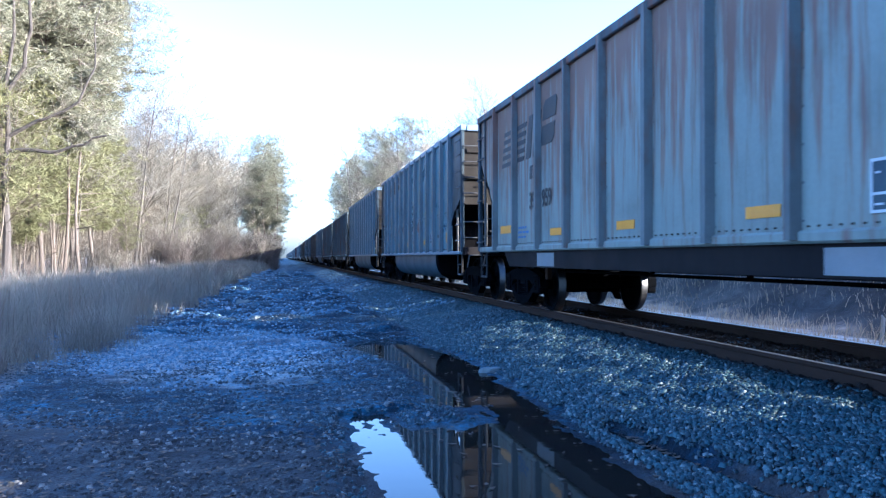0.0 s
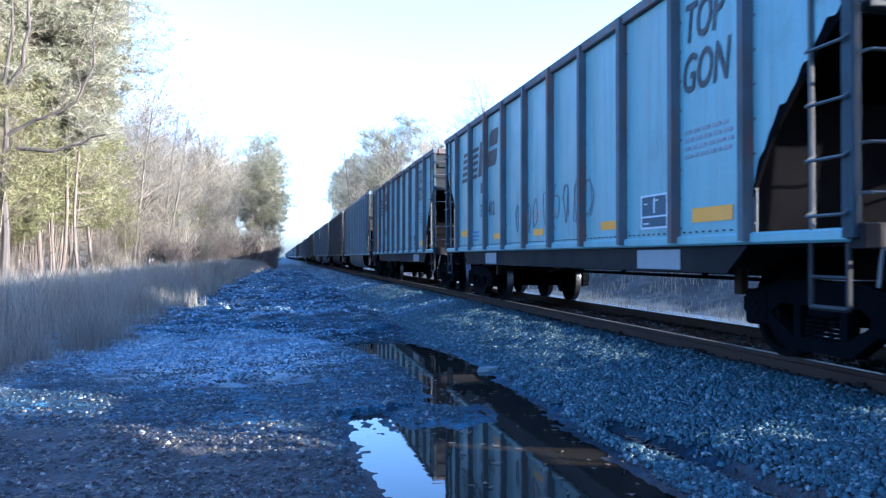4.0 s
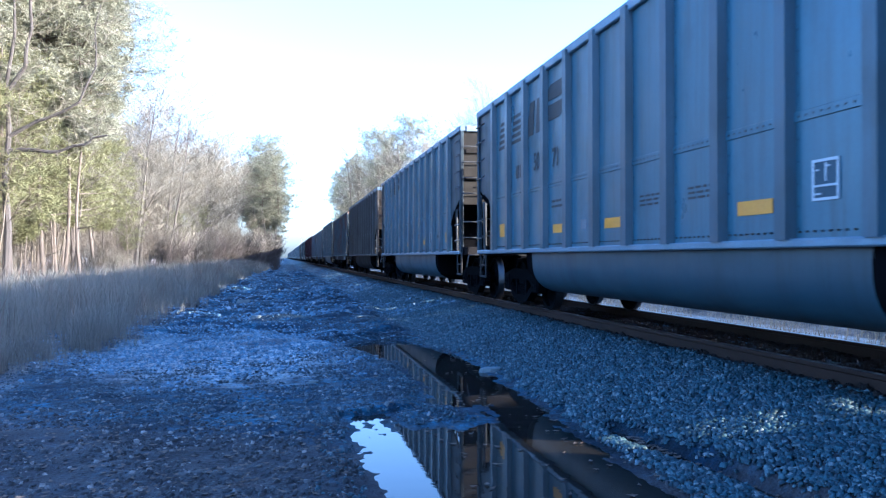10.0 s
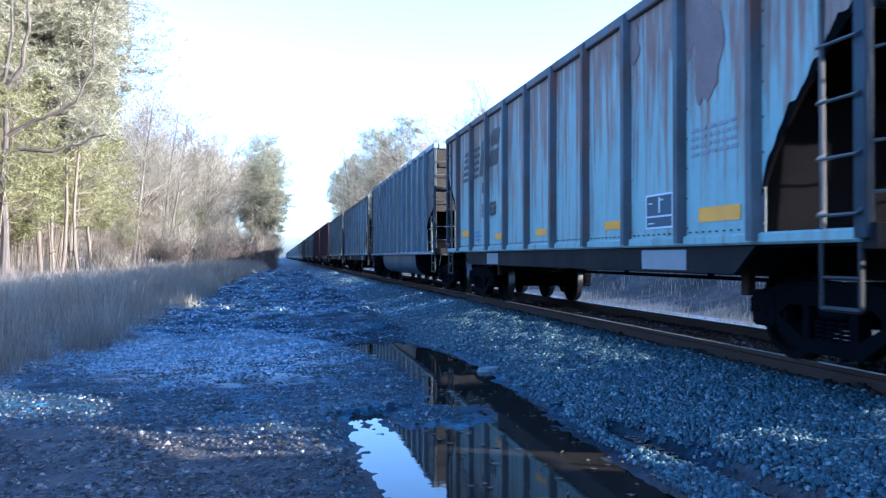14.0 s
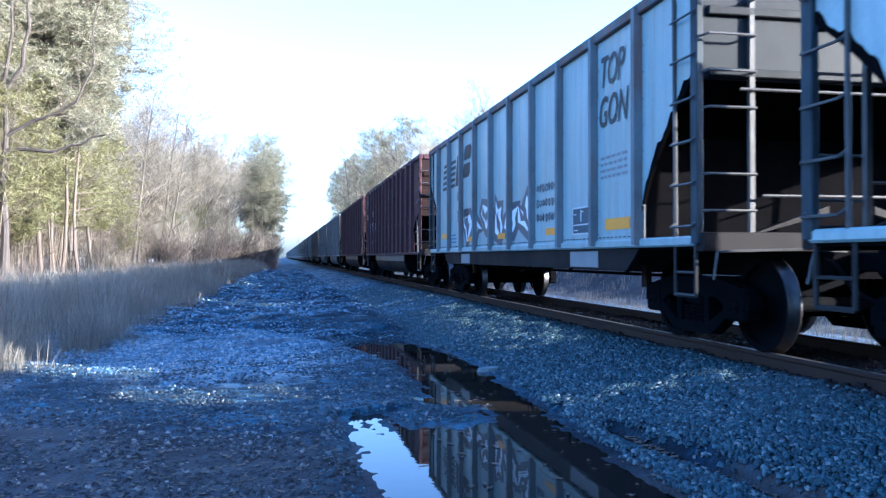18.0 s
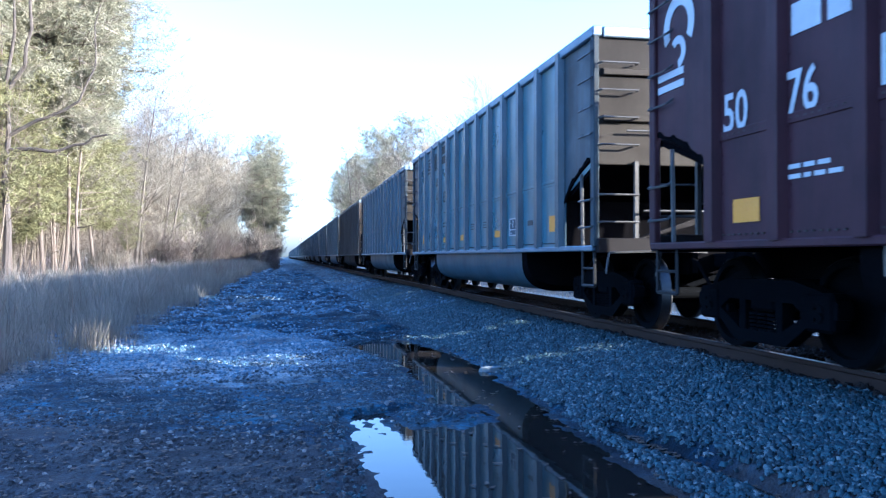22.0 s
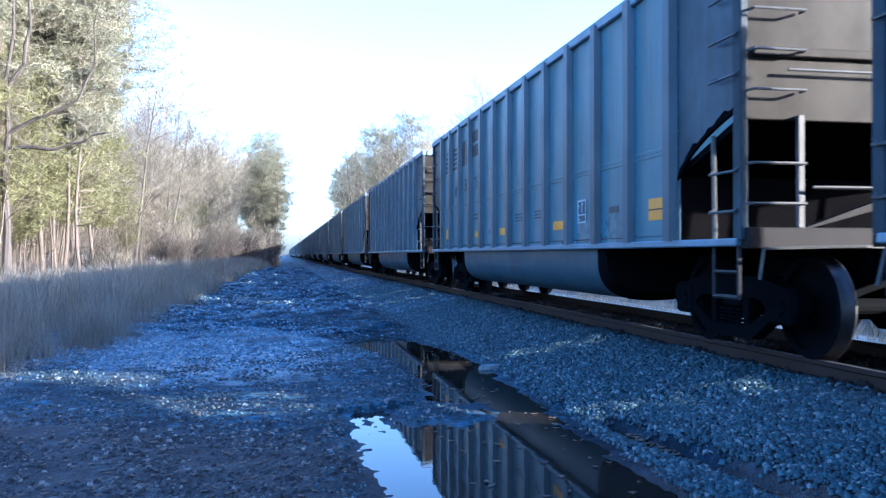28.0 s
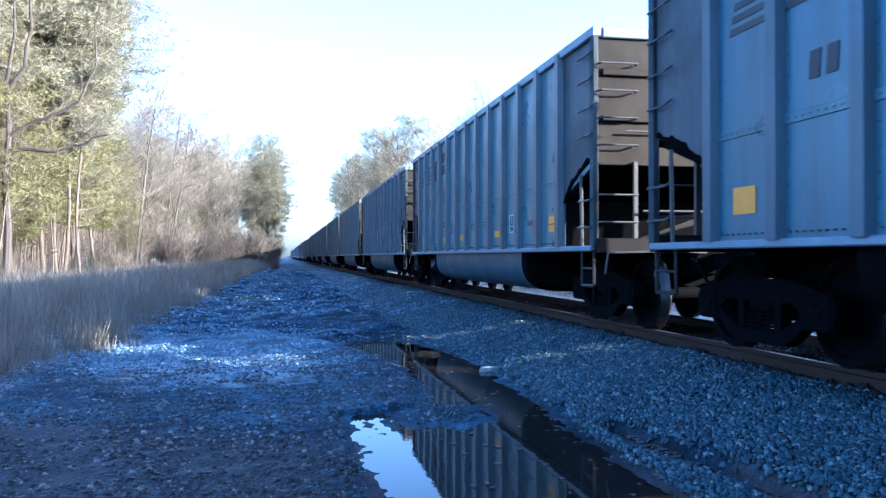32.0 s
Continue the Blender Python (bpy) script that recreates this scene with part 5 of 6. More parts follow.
def add_car(i):
    kind, number, extra = CARS[i]
    near = i <= 24
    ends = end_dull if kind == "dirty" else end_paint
    if kind == "silver":
        car, sets = tub_car(paint_silver, paint_rib, paint_tub, edge_metal, ends, L_SILVER, detail=near)
    elif kind == "grey":
        car, sets = tub_car(paint_grey, paint_rib, paint_tub, edge_metal, ends, L_GREY, detail=near)
    elif kind == "slate":
        car, sets = tub_car(paint_slate, paint_rib, paint_tub, edge_metal, ends, L_GREY, detail=near)
    elif kind == "dirty":
        car, sets = tub_car(paint_dirty, paint_rib_dirty, paint_sill, edge_metal, ends, L_DIRTY, detail=near, low_paint=paint_dirty_low, sill_paint=paint_rib_dirty)
    elif kind == "oxide":
        car, sets = tub_car(paint_oxide, paint_oxide, paint_sill, paint_oxide, end_oxide, L_OXIDE, detail=near, tan_band=True)
    elif kind == "rusty":
        old = i == 0
        car, sets = flat_car(paint_grimy_panel if old else paint_streaked, paint_grimy_post if old else paint_post, paint_post, end_flat, L_RUSTY, detail=near)
    else:
        blue = i in (3, 4)
        car, sets = flat_car(paint_pale_blue if blue else paint_white, paint_post if blue else paint_pale_post, paint_post, end_flat, L_WHITE, detail=near)
    cars[i], spinning[i] = car, sets
    if not near or i < 0:
        return
    if kind in ("silver", "grey", "slate"):
        tub_marks(car, number, mark_faint if extra == "faint" else mark_dark, 10 * i + 3, later=i in (7, 20, 21, 22, 23))
    elif kind == "dirty":
        tub_marks(car, number, mark_pale, 10 * i + 3, mark_pale)
        for y in (6.62, -6.62):
            s, x0 = Shape(), FACE - 0.006
            s.box(x0, FACE, y - 0.17, y + 0.17, 3.17, 3.20).box(x0, FACE, y - 0.17, y + 0.17, 3.47, 3.50)
            s.box(x0, FACE, y - 0.17, y - 0.14, 3.20, 3.47).box(x0, FACE, y + 0.14, y + 0.17, 3.20, 3.47)
            part("corner_frame", s, mark_pale, car, "small pale painted square outline")
    elif kind in ("white", "rusty"):
        flat_marks(car, number, 10 * i + 3, words=extra not in ("plain", "brown_top"))
    elif kind == "oxide":
        ring(car, mark_white, 6.7, 3.2, 0.20, 0.32, -0.6, 3.6, "white curved emblem")
        ring(car, mark_white, 6.72, 2.95, 0.08, 0.16, -1.5, 2.4, "white curved emblem")
        for k in range(2):
            mark(car, "emblem_bar", mark_white, 7.15, 6.6, 2.6 + 0.12 * k, 2.67 + 0.12 * k)
        small_print(car, 7.1, 3.58, 0.7, 1, mark_white, i)
        for k, tx in enumerate(number):
            lettering(car, tx, (5.86, 4.92, 3.95)[k], (2.02, 2.02, 2.05)[k], 0.33, mark_white)
        mark(car, "stencil", mark_white, 4.85, 4.5, 2.62, 2.86, "white stencil block")
        mark(car, "stencil", mark_white, 4.42, 4.1, 2.62, 2.86, "white stencil block")
        small_print(car, 4.9, 1.6, 0.5, 2, mark_white, i + 5)
        small_print(car, 3.8, 1.75, 0.6, 3, mark_white, i + 6)
        mark(car, "reflector", mark_yellow, 5.7, 5.3, 1.22, 1.42, "yellow reflector")
        mark(car, "reflector", mark_yellow, 2.4, 2.1, 1.22, 1.42, "yellow reflector")
        mark(car, "reflector", mark_yellow, -5.88, -5.50, 1.42, 1.62, "yellow reflector")
        small_print(car, -5.48, 1.84, 0.34, 3, mark_white, i + 7, 0.03)
        if i == 15:
            lettering(car, "G52X", -5.44, 1.24, 0.11, mark_white, squeeze=1.05)
        data_box(car, -3.46, 1.28, 0.38, 0.30)
    if extra == "graffiti_big":
        blob_letters(car, 3.2, -1.9, 1.18, 2.15, 6)
        for k in range(3):
            scribble(car, spray_black, -2.05, -3.15, 1.45 + 0.22 * k, 1.58 + 0.22 * k, 9 + k, 0.022, 8, "small black sprayed writing")
    elif extra == "graffiti_red":
        scribble(car, spray_grey, 1.3, 0.0, 1.25, 1.85, 7, 0.02, 4, "thin grey sprayed writing")
        scribble(car, spray_grey, -0.15, -2.3, 1.3, 2.0, 17, 0.022, 5, "thin grey sprayed writing")
        scribble(car, spray_red, 1.1, -0.9, 1.45, 1.65, 27, 0.012, 3, "thin dull red sprayed writing")
    elif extra == "graffiti_ring":
        ring(car, mark_faint, 0.5, 1.80, 0.36, 0.40, label="faint sprayed ring")
        scribble(car, mark_faint, 4.7, 3.3, 1.3, 1.7, 8, 0.03, 3)
    elif extra == "patches":
        for y, z, w in ((-1.5, 1.78, 0.38), (1.5, 1.80, 0.34), (2.5, 1.78, 0.26), (4.5, 1.72, 0.3)):
            ring(car, bare_patch, y, z, 0.01, 0.16, label="bare brown patch", squash=w / 0.17)
    elif extra == "white_patch":
        mark(car, "pasted_sheet", mark_white, -0.38, -0.88, 1.42, 1.82, "white pasted sheet")
        ring(car, mark_dark, -0.14, 1.66, 0.34, 0.36, -0.5, 0.35, "dark curved line on the sheet")
        mark(car, "patch", mark_ghost, -0.28, -0.88, 2.98, 3.18, "pale scraped patch")
        ring(car, mark_ghost, -1.66, 1.62, 0.15, 0.19, -0.2, 3.5, "faint pale sprayed arc")
        mark(car, "stencil", mark_ghost, -1.32, -1.52, 1.3, 1.36, "small pale stencil")
        mark(car, "reflector", mark_yellow, -0.38, -0.86, 1.28, 1.39, "yellow reflector strip")
    elif extra == "brown_top":
        blot(car, bare_patch, -4.55, 3.2, 0.42, 0.36, 3)
        blot(car, bare_patch, -4.95, 2.85, 0.26, 0.5, 4)
        blot(car, bare_patch, -3.2, 3.3, 0.3, 0.26, 5)


CARS = {
    -2: ("silver", None, ""), -1: ("grey", None, ""),
    0: ("rusty", ("39", "959"), "plain"), 1: ("silver", ("483", "99"), "patches"), 2: ("silver", ("47", "13"), ""),
    3: ("white", ("39", "412"), "graffiti_red"), 4: ("white", ("40", "899"), ""), 5: ("silver", ("497", "13"), ""),
    6: ("dirty", ("463", "37"), ""), 7: ("grey", ("50", "71"), ""), 8: ("grey", ("487", "6"), ""), 9: ("dirty", ("464", "75"), ""),
    10: ("rusty", ("39", "838"), "brown_top"), 11: ("grey", None, ""), 12: ("white", ("29", "299"), "graffiti_red"),
    13: ("white", ("38", "355"), "graffiti_big"), 14: ("oxide", ("50", "79", "14"), "white_patch"), 15: ("oxide", ("50", "76", "18"), ""),
    16: ("silver", ("497", "63"), ""), 17: ("slate", ("480", "95"), "graffiti_ring"), 18: ("dirty", None, ""), 19: ("silver", ("474", "20"), "faint"),
    20: ("silver", ("508", "71"), ""), 21: ("grey", ("52", "01"), ""), 22: ("grey", ("532", "45"), ""), 23: ("silver", ("50", "6"), ""), 24: ("grey", None, ""),
}
far_kinds = ("silver", "grey", "silver", "silver", "grey", "silver", "white", "grey", "silver", "silver", "dirty", "grey")
for i in range(25, 48):
    CARS[i] = (far_kinds[(i * 7) % len(far_kinds)], None, "")
at = REAR_AT_START
for i in sorted(CARS):
    add_car(i)
    if i > 0:
        at += PITCH_FLAT if CARS[i][0] in ("white", "rusty") else PITCH_TUB
    rear_end[i] = at if i >= 0 else REAR_AT_START - PITCH_FLAT + PITCH_TUB * (i + 1)


# ---- trees and grass ----
def branch(s, twigs, p, d, length, r, depth, rng, spread=0.55):
    """A limb that bends as it grows and splits into thinner ones; thin ends go to the twigs."""
    n = 4 if depth > 1 else 3
    for k in range(n):
        d = (d + Vector((rng.uniform(-1, 1), rng.uniform(-1, 1), rng.uniform(-0.5, 0.9))) * 0.16).normalized()
        q = p + d * (length / n)
        r2 = r * (0.86 if depth > 1 else 0.7)
        (s if r > 0.03 else twigs).tube(p, q, r, r2, 6 if r > 0.06 else 3)
        p, r = q, r2
        if depth > 0 and (k > 0 or depth < 3):
            for _ in range(2 if depth > 1 else 3):
                side = Vector((rng.uniform(-1, 1), rng.uniform(-1, 1), rng.uniform(-0.25, 0.8))).normalized()
                nd = (d * (1 - spread) + side * spread).normalized()
                branch(s, twigs, p, nd, length * rng.uniform(0.42, 0.66), max(r * rng.uniform(0.4, 0.62), 0.011), depth - 1, rng, spread)


def bare_tree(h, seed, slim=1.0, depth=3, label="bare grey-brown deciduous tree in winter", bark=None, twigs=None):
    rng = random.Random(seed)
    tr = tagged(new("tree"), label, "tree", "bare trees beside the track")
    s, tw = Shape(), Shape()
    p, r = Vector((0, 0, -0.3)), 0.011 * h * slim
    d = Vector((rng.uniform(-0.06, 0.06), rng.uniform(-0.06, 0.06), 1)).normalized()
    n = 9
    for k in range(n):
        d = (d + Vector((rng.uniform(-1, 1), rng.uniform(-1, 1), 1.0)) * 0.07).normalized()
        q = p + d * ((h * 0.9 + 0.3) / n)
        s.tube(p, q, r, r * 0.87, 8 if r > 0.06 else 5)
        p, r = q, r * 0.87
        if k >= 2 or bark and k:
            for _ in range(3 if k > 3 or bark else 2):
                a = rng.uniform(0, 6.28)
                nd = Vector((math.cos(a), math.sin(a), rng.uniform(0.15, 1.1))).normalized()
                branch(s, tw, p, nd, h * rng.uniform(0.15, 0.28) * (1.25 - 0.07 * k), r * rng.uniform(0.3, 0.5), depth - 1, rng)
    branch(s, tw, p, d, h * 0.14, r * 0.8, depth - 1, rng)
    part("trunk", s, bark or bark_grey, tr)
    part("crown", tw, twigs or twig_mat, tr, "bare twigs")
    return tr


def tufts(centres, radius, per, length, width, rng):
    """Sprays of thin pointed leaves round many centres, as arrays."""
    c = np.repeat(np.array(centres), per, 0)
    n = len(c)
    d = rng.normal(0, 1, (n, 3))
    d[:, 2] = d[:, 2] * 0.7 + 0.25
    d /= np.linalg.norm(d, axis=1)[:, None]
    u = np.cross(d, rng.normal(0, 1, (n, 3)))
    u /= np.linalg.norm(u, axis=1)[:, None]
    base = c + d * (rng.uniform(0, 1, (n, 1)) * radius)
    ln = length * rng.uniform(0.6, 1.2, (n, 1))
    v = np.stack([base - u * width, base + u * width, base + d * ln + u * width * 0.3], 1).reshape(-1, 3)
    return v, np.arange(3 * n).reshape(-1, 3)


def pine(h, seed, bare=0.4, material=None, limb=0.2, dense=1.0, label="tall pine with a thin feathery crown", group="pines beside the track"):
    rng, nr = random.Random(seed), np.random.RandomState(seed)
    tr = tagged(new("pine_tree"), label, "tree", group)
    s, centres = Shape(), []
    r = 0.005 * h
    pts = [Vector((0.012 * h * math.sin(k * 0.7 + seed), 0.012 * h * math.cos(k * 0.9 + seed), -0.3 + (h + 0.3) * k / 10)) for k in range(11)]
    for k in range(10):
        s.tube(pts[k], pts[k + 1], r * (1 - 0.092 * k), r * (1 - 0.092 * (k + 1)), 8)
    z = 0.16 * h
    while z < 0.985 * h:
        f = z / h
        k = min(9, int(10 * f))
        p = pts[k].lerp(pts[k + 1], 10 * f - k)
        live = f > bare
        for _ in range(rng.choice((2, 3, 3, 4)) if live else rng.choice((0, 1, 1))):
            a = rng.uniform(0, 6.28)
            grow = limb * h * (math.sin(math.pi * min(1, (1.08 - f) / (1.08 - bare))) ** 0.7 if live else 0.45) * rng.uniform(0.55, 1.1)
            d = Vector((math.cos(a), math.sin(a), rng.uniform(-0.15, 0.45) + (f - 0.6) * 0.8)).normalized()
            q = p
            for j in range(4):
                d = (d + Vector((rng.uniform(-1, 1), rng.uniform(-1, 1), rng.uniform(-0.3, 0.7))) * 0.16).normalized()
                e = q + d * grow / 4
                s.tube(q, e, 0.0045 * h * (1 - f * 0.6) * (1 - 0.22 * j) * 0.6, 0.0045 * h * (1 - f * 0.6) * (0.78 - 0.22 * j) * 0.6, 4)
                if live and j >= 1:
                    for _ in range(int(5 * dense + rng.random())):
                        o = Vector((rng.gauss(0, 1), rng.gauss(0, 1), rng.gauss(0, 0.6))) * (0.055 * grow + 0.22)
                        centres.append(tuple(e + o))
                q = e
        z += 0.024 * h
    part("trunk", s, bark_pine, tr)
    v, t = tufts(centres, 0.16, 16, 0.34, 0.02, nr)
    part("crown", arrays_mesh("crown", v, t, material or needle_mat), None, tr, "grey-green needle tufts")
    return tr


def brush(h, seed, material):
    rng = random.Random(seed)
    tr = tagged(new("bush"), "tangled leafless brush at the wood's edge", "bush", "brush at the wood's edge")
    s, tw = Shape(), Shape()
    for k in range(16):
        a = rng.uniform(0, 6.28)
        d = Vector((math.cos(a) * 0.6, math.sin(a) * 0.6, 1.2)).normalized()
        branch(tw, tw, Vector((rng.gauss(0, 0.4), rng.gauss(0, 0.4), -0.05)), d, h * rng.uniform(0.5, 0.9), 0.018, 2, rng, 0.5)
    part("thicket", tw, material, tr)
    return tr


def ground_at(x, y):
    return float(height(np.array([float(x)]), np.array([float(y)]))[0])


def plant(proto, x, y, scale=1.0, turn=0.0, first={}):
    """Stands a tree, or a copy of it, on the ground."""
    m = pose(x, y, ground_at(x, y), random.uniform(-2, 2), random.uniform(-2, 2), turn)
    proto_used = first.setdefault(proto.name, False)
    if not proto_used:
        first[proto.name] = True
        proto.scale = (scale, scale, scale)
        proto.matrix_basis = m @ Matrix.Diagonal((scale, scale, scale, 1))
        return proto
    ob = copy_thing(proto, m)
    ob.matrix_basis = m @ Matrix.Diagonal((scale, scale, scale, 1))
    return ob


pines = [pine(21, 31, 0.38, limb=0.18, dense=1.6), pine(20, 32, 0.40, limb=0.18, dense=1.6), pine(22, 33, 0.38, limb=0.25, dense=1.9), pine(18, 34, 0.34, limb=0.18, dense=1.6)]
cedars = [pine(9.5, 41, 0.36, cedar_mat, 0.26, 0.45, "young yellow-green evergreen in the understory", "young evergreens"), pine(8.5, 42, 0.34, cedar_mat, 0.28, 0.45, "young yellow-green evergreen in the understory", "young evergreens")]
bares = [bare_tree(13, 51), bare_tree(12, 52), bare_tree(14, 53, 0.8), bare_tree(11, 54, 0.9), bare_tree(15, 55)]
poles = [bare_tree(h, sd, 0.52, 2, "slim pale leafless sapling", bark_pale, bark_pale) for h, sd in ((8, 61), (7, 62), (9, 63), (10, 64))]
bushes = [brush(2.2, 71, brush_mat), brush(1.8, 72, brush_mat), brush(2.8, 73, twig_mat)]
R = random.Random(5)


def crooked_tree(x, y):
    """An old bare tree at the wood's edge whose long limbs reach out sideways over the grass and turn up."""
    rng = random.Random(91)
    tr = tagged(new("crooked_tree"), "old bare tree with long crooked dark limbs", "tree", "bare trees beside the track")
    s, tw = Shape(), Shape()
    trunk = [(0, -0.3), (0.1, 2.4), (-0.05, 4.6), (0.12, 6.6), (0.0, 8.8), (0.35, 11.0), (0.3, 13.5)]
    limbs = [[(0.05, 6.5), (0.9, 7.0), (1.7, 7.3), (3.17, 8.05), (3.9, 9.5), (3.8, 11.3), (4.1, 12.2)],
             [(0.05, 5.9), (1.3, 5.95), (2.3, 5.9), (3.4, 6.2), (4.4, 6.6)],
             [(0.0, 8.4), (0.8, 9.6), (1.1, 11.2), (1.0, 12.8)], [(0.1, 7.6), (-1.5, 8.6), (-3.0, 9.8), (-3.4, 11.6)]]

    def at(p):
        return Vector((0.98 * p[0], -0.19 * p[0], p[1]))
    for k, (a, b) in enumerate(zip(trunk, trunk[1:])):
        s.tube(at(a), at(b), 0.19 - 0.025 * k, 0.165 - 0.025 * k, 8)
    for limb in limbs:
        fine = [limb[0]]
        for a, b in zip(limb, limb[1:]):
            for j in (1, 2):
                w = 0.10 if j == 1 else 0.04
                fine.append((a[0] + (b[0] - a[0]) * j / 2 + rng.uniform(-w, w), a[1] + (b[1] - a[1]) * j / 2 + rng.uniform(-w, w)))
        limb = fine
        for k, (a, b) in enumerate(zip(limb, limb[1:])):
            s.tube(at(a), at(b), 0.105 * (1 - 0.065 * k) ** 1.3, 0.105 * (0.935 - 0.065 * k) ** 1.3, 7)
            for _ in range(2):
                d = Vector((rng.uniform(-1, 1), rng.uniform(-0.6, 0.6), rng.uniform(-0.1, 1))).normalized()
                branch(s, tw, at(a).lerp(at(b), rng.random()), d, rng.uniform(0.7, 1.8), 0.015, 1, rng)
    part("trunk", s, limb_dark, tr)
    part("crown", tw, twig_mat, tr, "bare twigs")
    tr.location = (x, y, ground_at(x, y))


crooked_tree(-11.8, 39.0)
# wood on the far side of the track's verge
for x, y, k in ((-10.2, 46, 2), (-14.0, 37, 0), (-12.0, 45, 2), (-12.2, 49, 0), (-16.5, 45, 3), (-15.5, 52, 1), (-12.6, 54, 3), (-19, 42, 1), (-18, 56, 0), (-22, 48, 2), (-24, 60, 3), (-17, 63, 1), (-27, 52, 0), (-21, 68, 2), (-30, 66, 1), (-12.2, 57, 1), (-11.4, 47, 0), (-11.8, 52, 2), (-12.4, 41, 1), (-14.5, 59, 0), (-16, 48, 1), (-14.8, 41, 2), (-18, 50, 0), (-16.5, 62, 2), (-20, 60, 1), (-19, 46, 3)):
    plant(pines[k], x, y, R.uniform(0.95, 1.08) * (0.82 if x > -11 else 1.0), R.uniform(0, 360))
for k in range(16):
    plant(pines[k % 4], -6.4 + 0.38 * k, R.uniform(138, 172), R.uniform(0.78, 0.95), R.uniform(0, 360))
plant(bares[4], -13.6, 36.5, 1.1, 40)
for k in range(102):
    y = 54 + 100 * (k / 102) ** 0.8 + R.uniform(-2, 2)
    edge = float(np.interp(y, [50, 90, 130, 160], [-13.5, -12, -9, -5.5]))
    plant(bares[k % 5], edge - 18 * R.uniform(0, 1) ** 1.3, y, float(np.interp(y, [54, 80, 110, 150], [1.12, 1.25, 1.32, 1.3])) * R.uniform(0.8, 1.08), R.uniform(0, 360))
for k in range(130):
    y = 31 + 75 * (k / 130) ** 1.3 + R.uniform(-1.5, 1.5)
    plant(poles[k % 4], -11.2 - R.uniform(0, 8) - 0.02 * y, y, R.uniform(0.6, 1.15), R.uniform(0, 360))
for x, y, k, sc in ((-13.0, 52, 0, 1.1), (-12.4, 55, 1, 1.1), (-14.2, 44, 0, 1.0), (-13.4, 47, 1, 0.8), (-15.0, 36, 1, 1.0), (-16.2, 38, 0, 0.8), (-16, 40, 1, 0.9), (-17, 47, 0, 1.1), (-14.5, 50, 1, 0.8), (-13, 75, 0, 0.6), (-11.5, 95, 1, 0.7), (-10.5, 110, 0, 0.8), (-12.6, 39, 1, 1.0), (-13.2, 41.5, 0, 1.1), (-12.2, 43.5, 1, 0.9), (-12.0, 47, 0, 1.15), (-11.8, 50, 1, 1.2), (-13.0, 57, 0, 1.25), (-14, 60, 1, 1.2), (-15, 43, 0, 1.2), (-17.5, 41, 1, 1.1), (-12.8, 64, 0, 1.0)):
    plant(cedars[k], x, y, sc, R.uniform(0, 360))
for k in range(64):
    y = 34 + 128 * (k / 64)
    edge = float(np.interp(y, [30, 90, 130, 160], [-11.5, -10, -5.5, -2.5]))
    plant(bushes[k % 3], edge - R.uniform(-0.6, 4), y, R.uniform(0.25, 0.5) * (1.0 if y < 90 else 4.0), R.uniform(0, 360))
for x, y, sc in ((-8.6, 116, 1.12), (-9.4, 121, 1.2), (-8.2, 127, 1.15), (-9.8, 110, 1.1), (-7.6, 134, 1.15)):
    plant(bares[int(y) % 5], x, y, sc, R.uniform(0, 360))
for k in range(12):
    plant(bushes[k % 3], -6.5 + 0.42 * k + R.uniform(-0.3, 0.3), 116 + 2.2 * k, R.uniform(1.3, 2.0), R.uniform(0, 360))
plant(bushes[1], -0.6, 90.0, 0.75, 30)
# deeper wood behind its edge
for k in range(40):
    y = 40 + 150 * (k / 40) + R.uniform(-3, 3)
    plant(bushes[k % 3], float(np.interp(y, [40, 130, 190], [-24, -18, -10])) - R.uniform(0, 14), y, R.uniform(1.9, 3.0), R.uniform(0, 360))
for k in range(8):
    plant(bares[k % 5], R.uniform(-45, -26), R.uniform(60, 180), R.uniform(1.0, 1.2), R.uniform(0, 360))
for x, y, k, sc in ((-13.6, 37, 4, 0.9), (-11.6, 50, 3, 0.85)):
    plant(bares[k], x, y, sc, R.uniform(0, 360))
# wood beyond the train
for x, y, sc in ((15.5, 27, 0.40), (16.5, 37, 0.50), (14.6, 46, 0.70), (16.5, 49, 0.5), (14.6, 54, 0.66), (16, 58, 0.6), (15, 62, 0.64), (14.4, 66, 0.70)):
    plant(bares[int(y) % 5], x, y, sc, R.uniform(0, 360))
for k in range(38):
    y = 68 + 115 * (k / 38)
    plant(bares[(k * 3) % 5], R.uniform(12.5, 19), y, float(np.interp(y, [68, 85, 120, 180], [0.74, 0.92, 1.12, 1.28])) * R.uniform(0.85, 1.05), R.uniform(0, 360))
for x, y, sc in ((13.0, 113, 0.80), (14, 122, 0.78), (13.0, 168, 0.9), (12.5, 176, 0.85), (13.5, 160, 0.9), (12.5, 185, 0.85), (15.0, 98, 0.66)):
    plant(pines[int(y) % 4], x, y, sc, R.uniform(0, 360))
for k in range(8):
    plant(bares[k % 5], R.uniform(14, 60), R.uniform(520, 760), R.uniform(0.9, 1.3), R.uniform(0, 360))
# brush on the bank; bushes nearer than y = 12 are unseen, added to block sun
for k in range(20):
    plant(bushes[k % 3], R.uniform(11.5, 15), 60 - 3.2 * k, R.uniform(0.3, 0.5), R.uniform(0, 360))


stake = Shape().tube((9.32, 11.64, 0.0), (9.36, 11.62, 0.50), 0.035, 0.03, 8).tube((9.36, 11.62, 0.50), (9.33, 11.62, 0.56), 0.03, 0.012, 8)
tagged(new("stake", stake.mesh("stake", mark_pale)), "short pale leaning stake at the bank's foot", "stake")


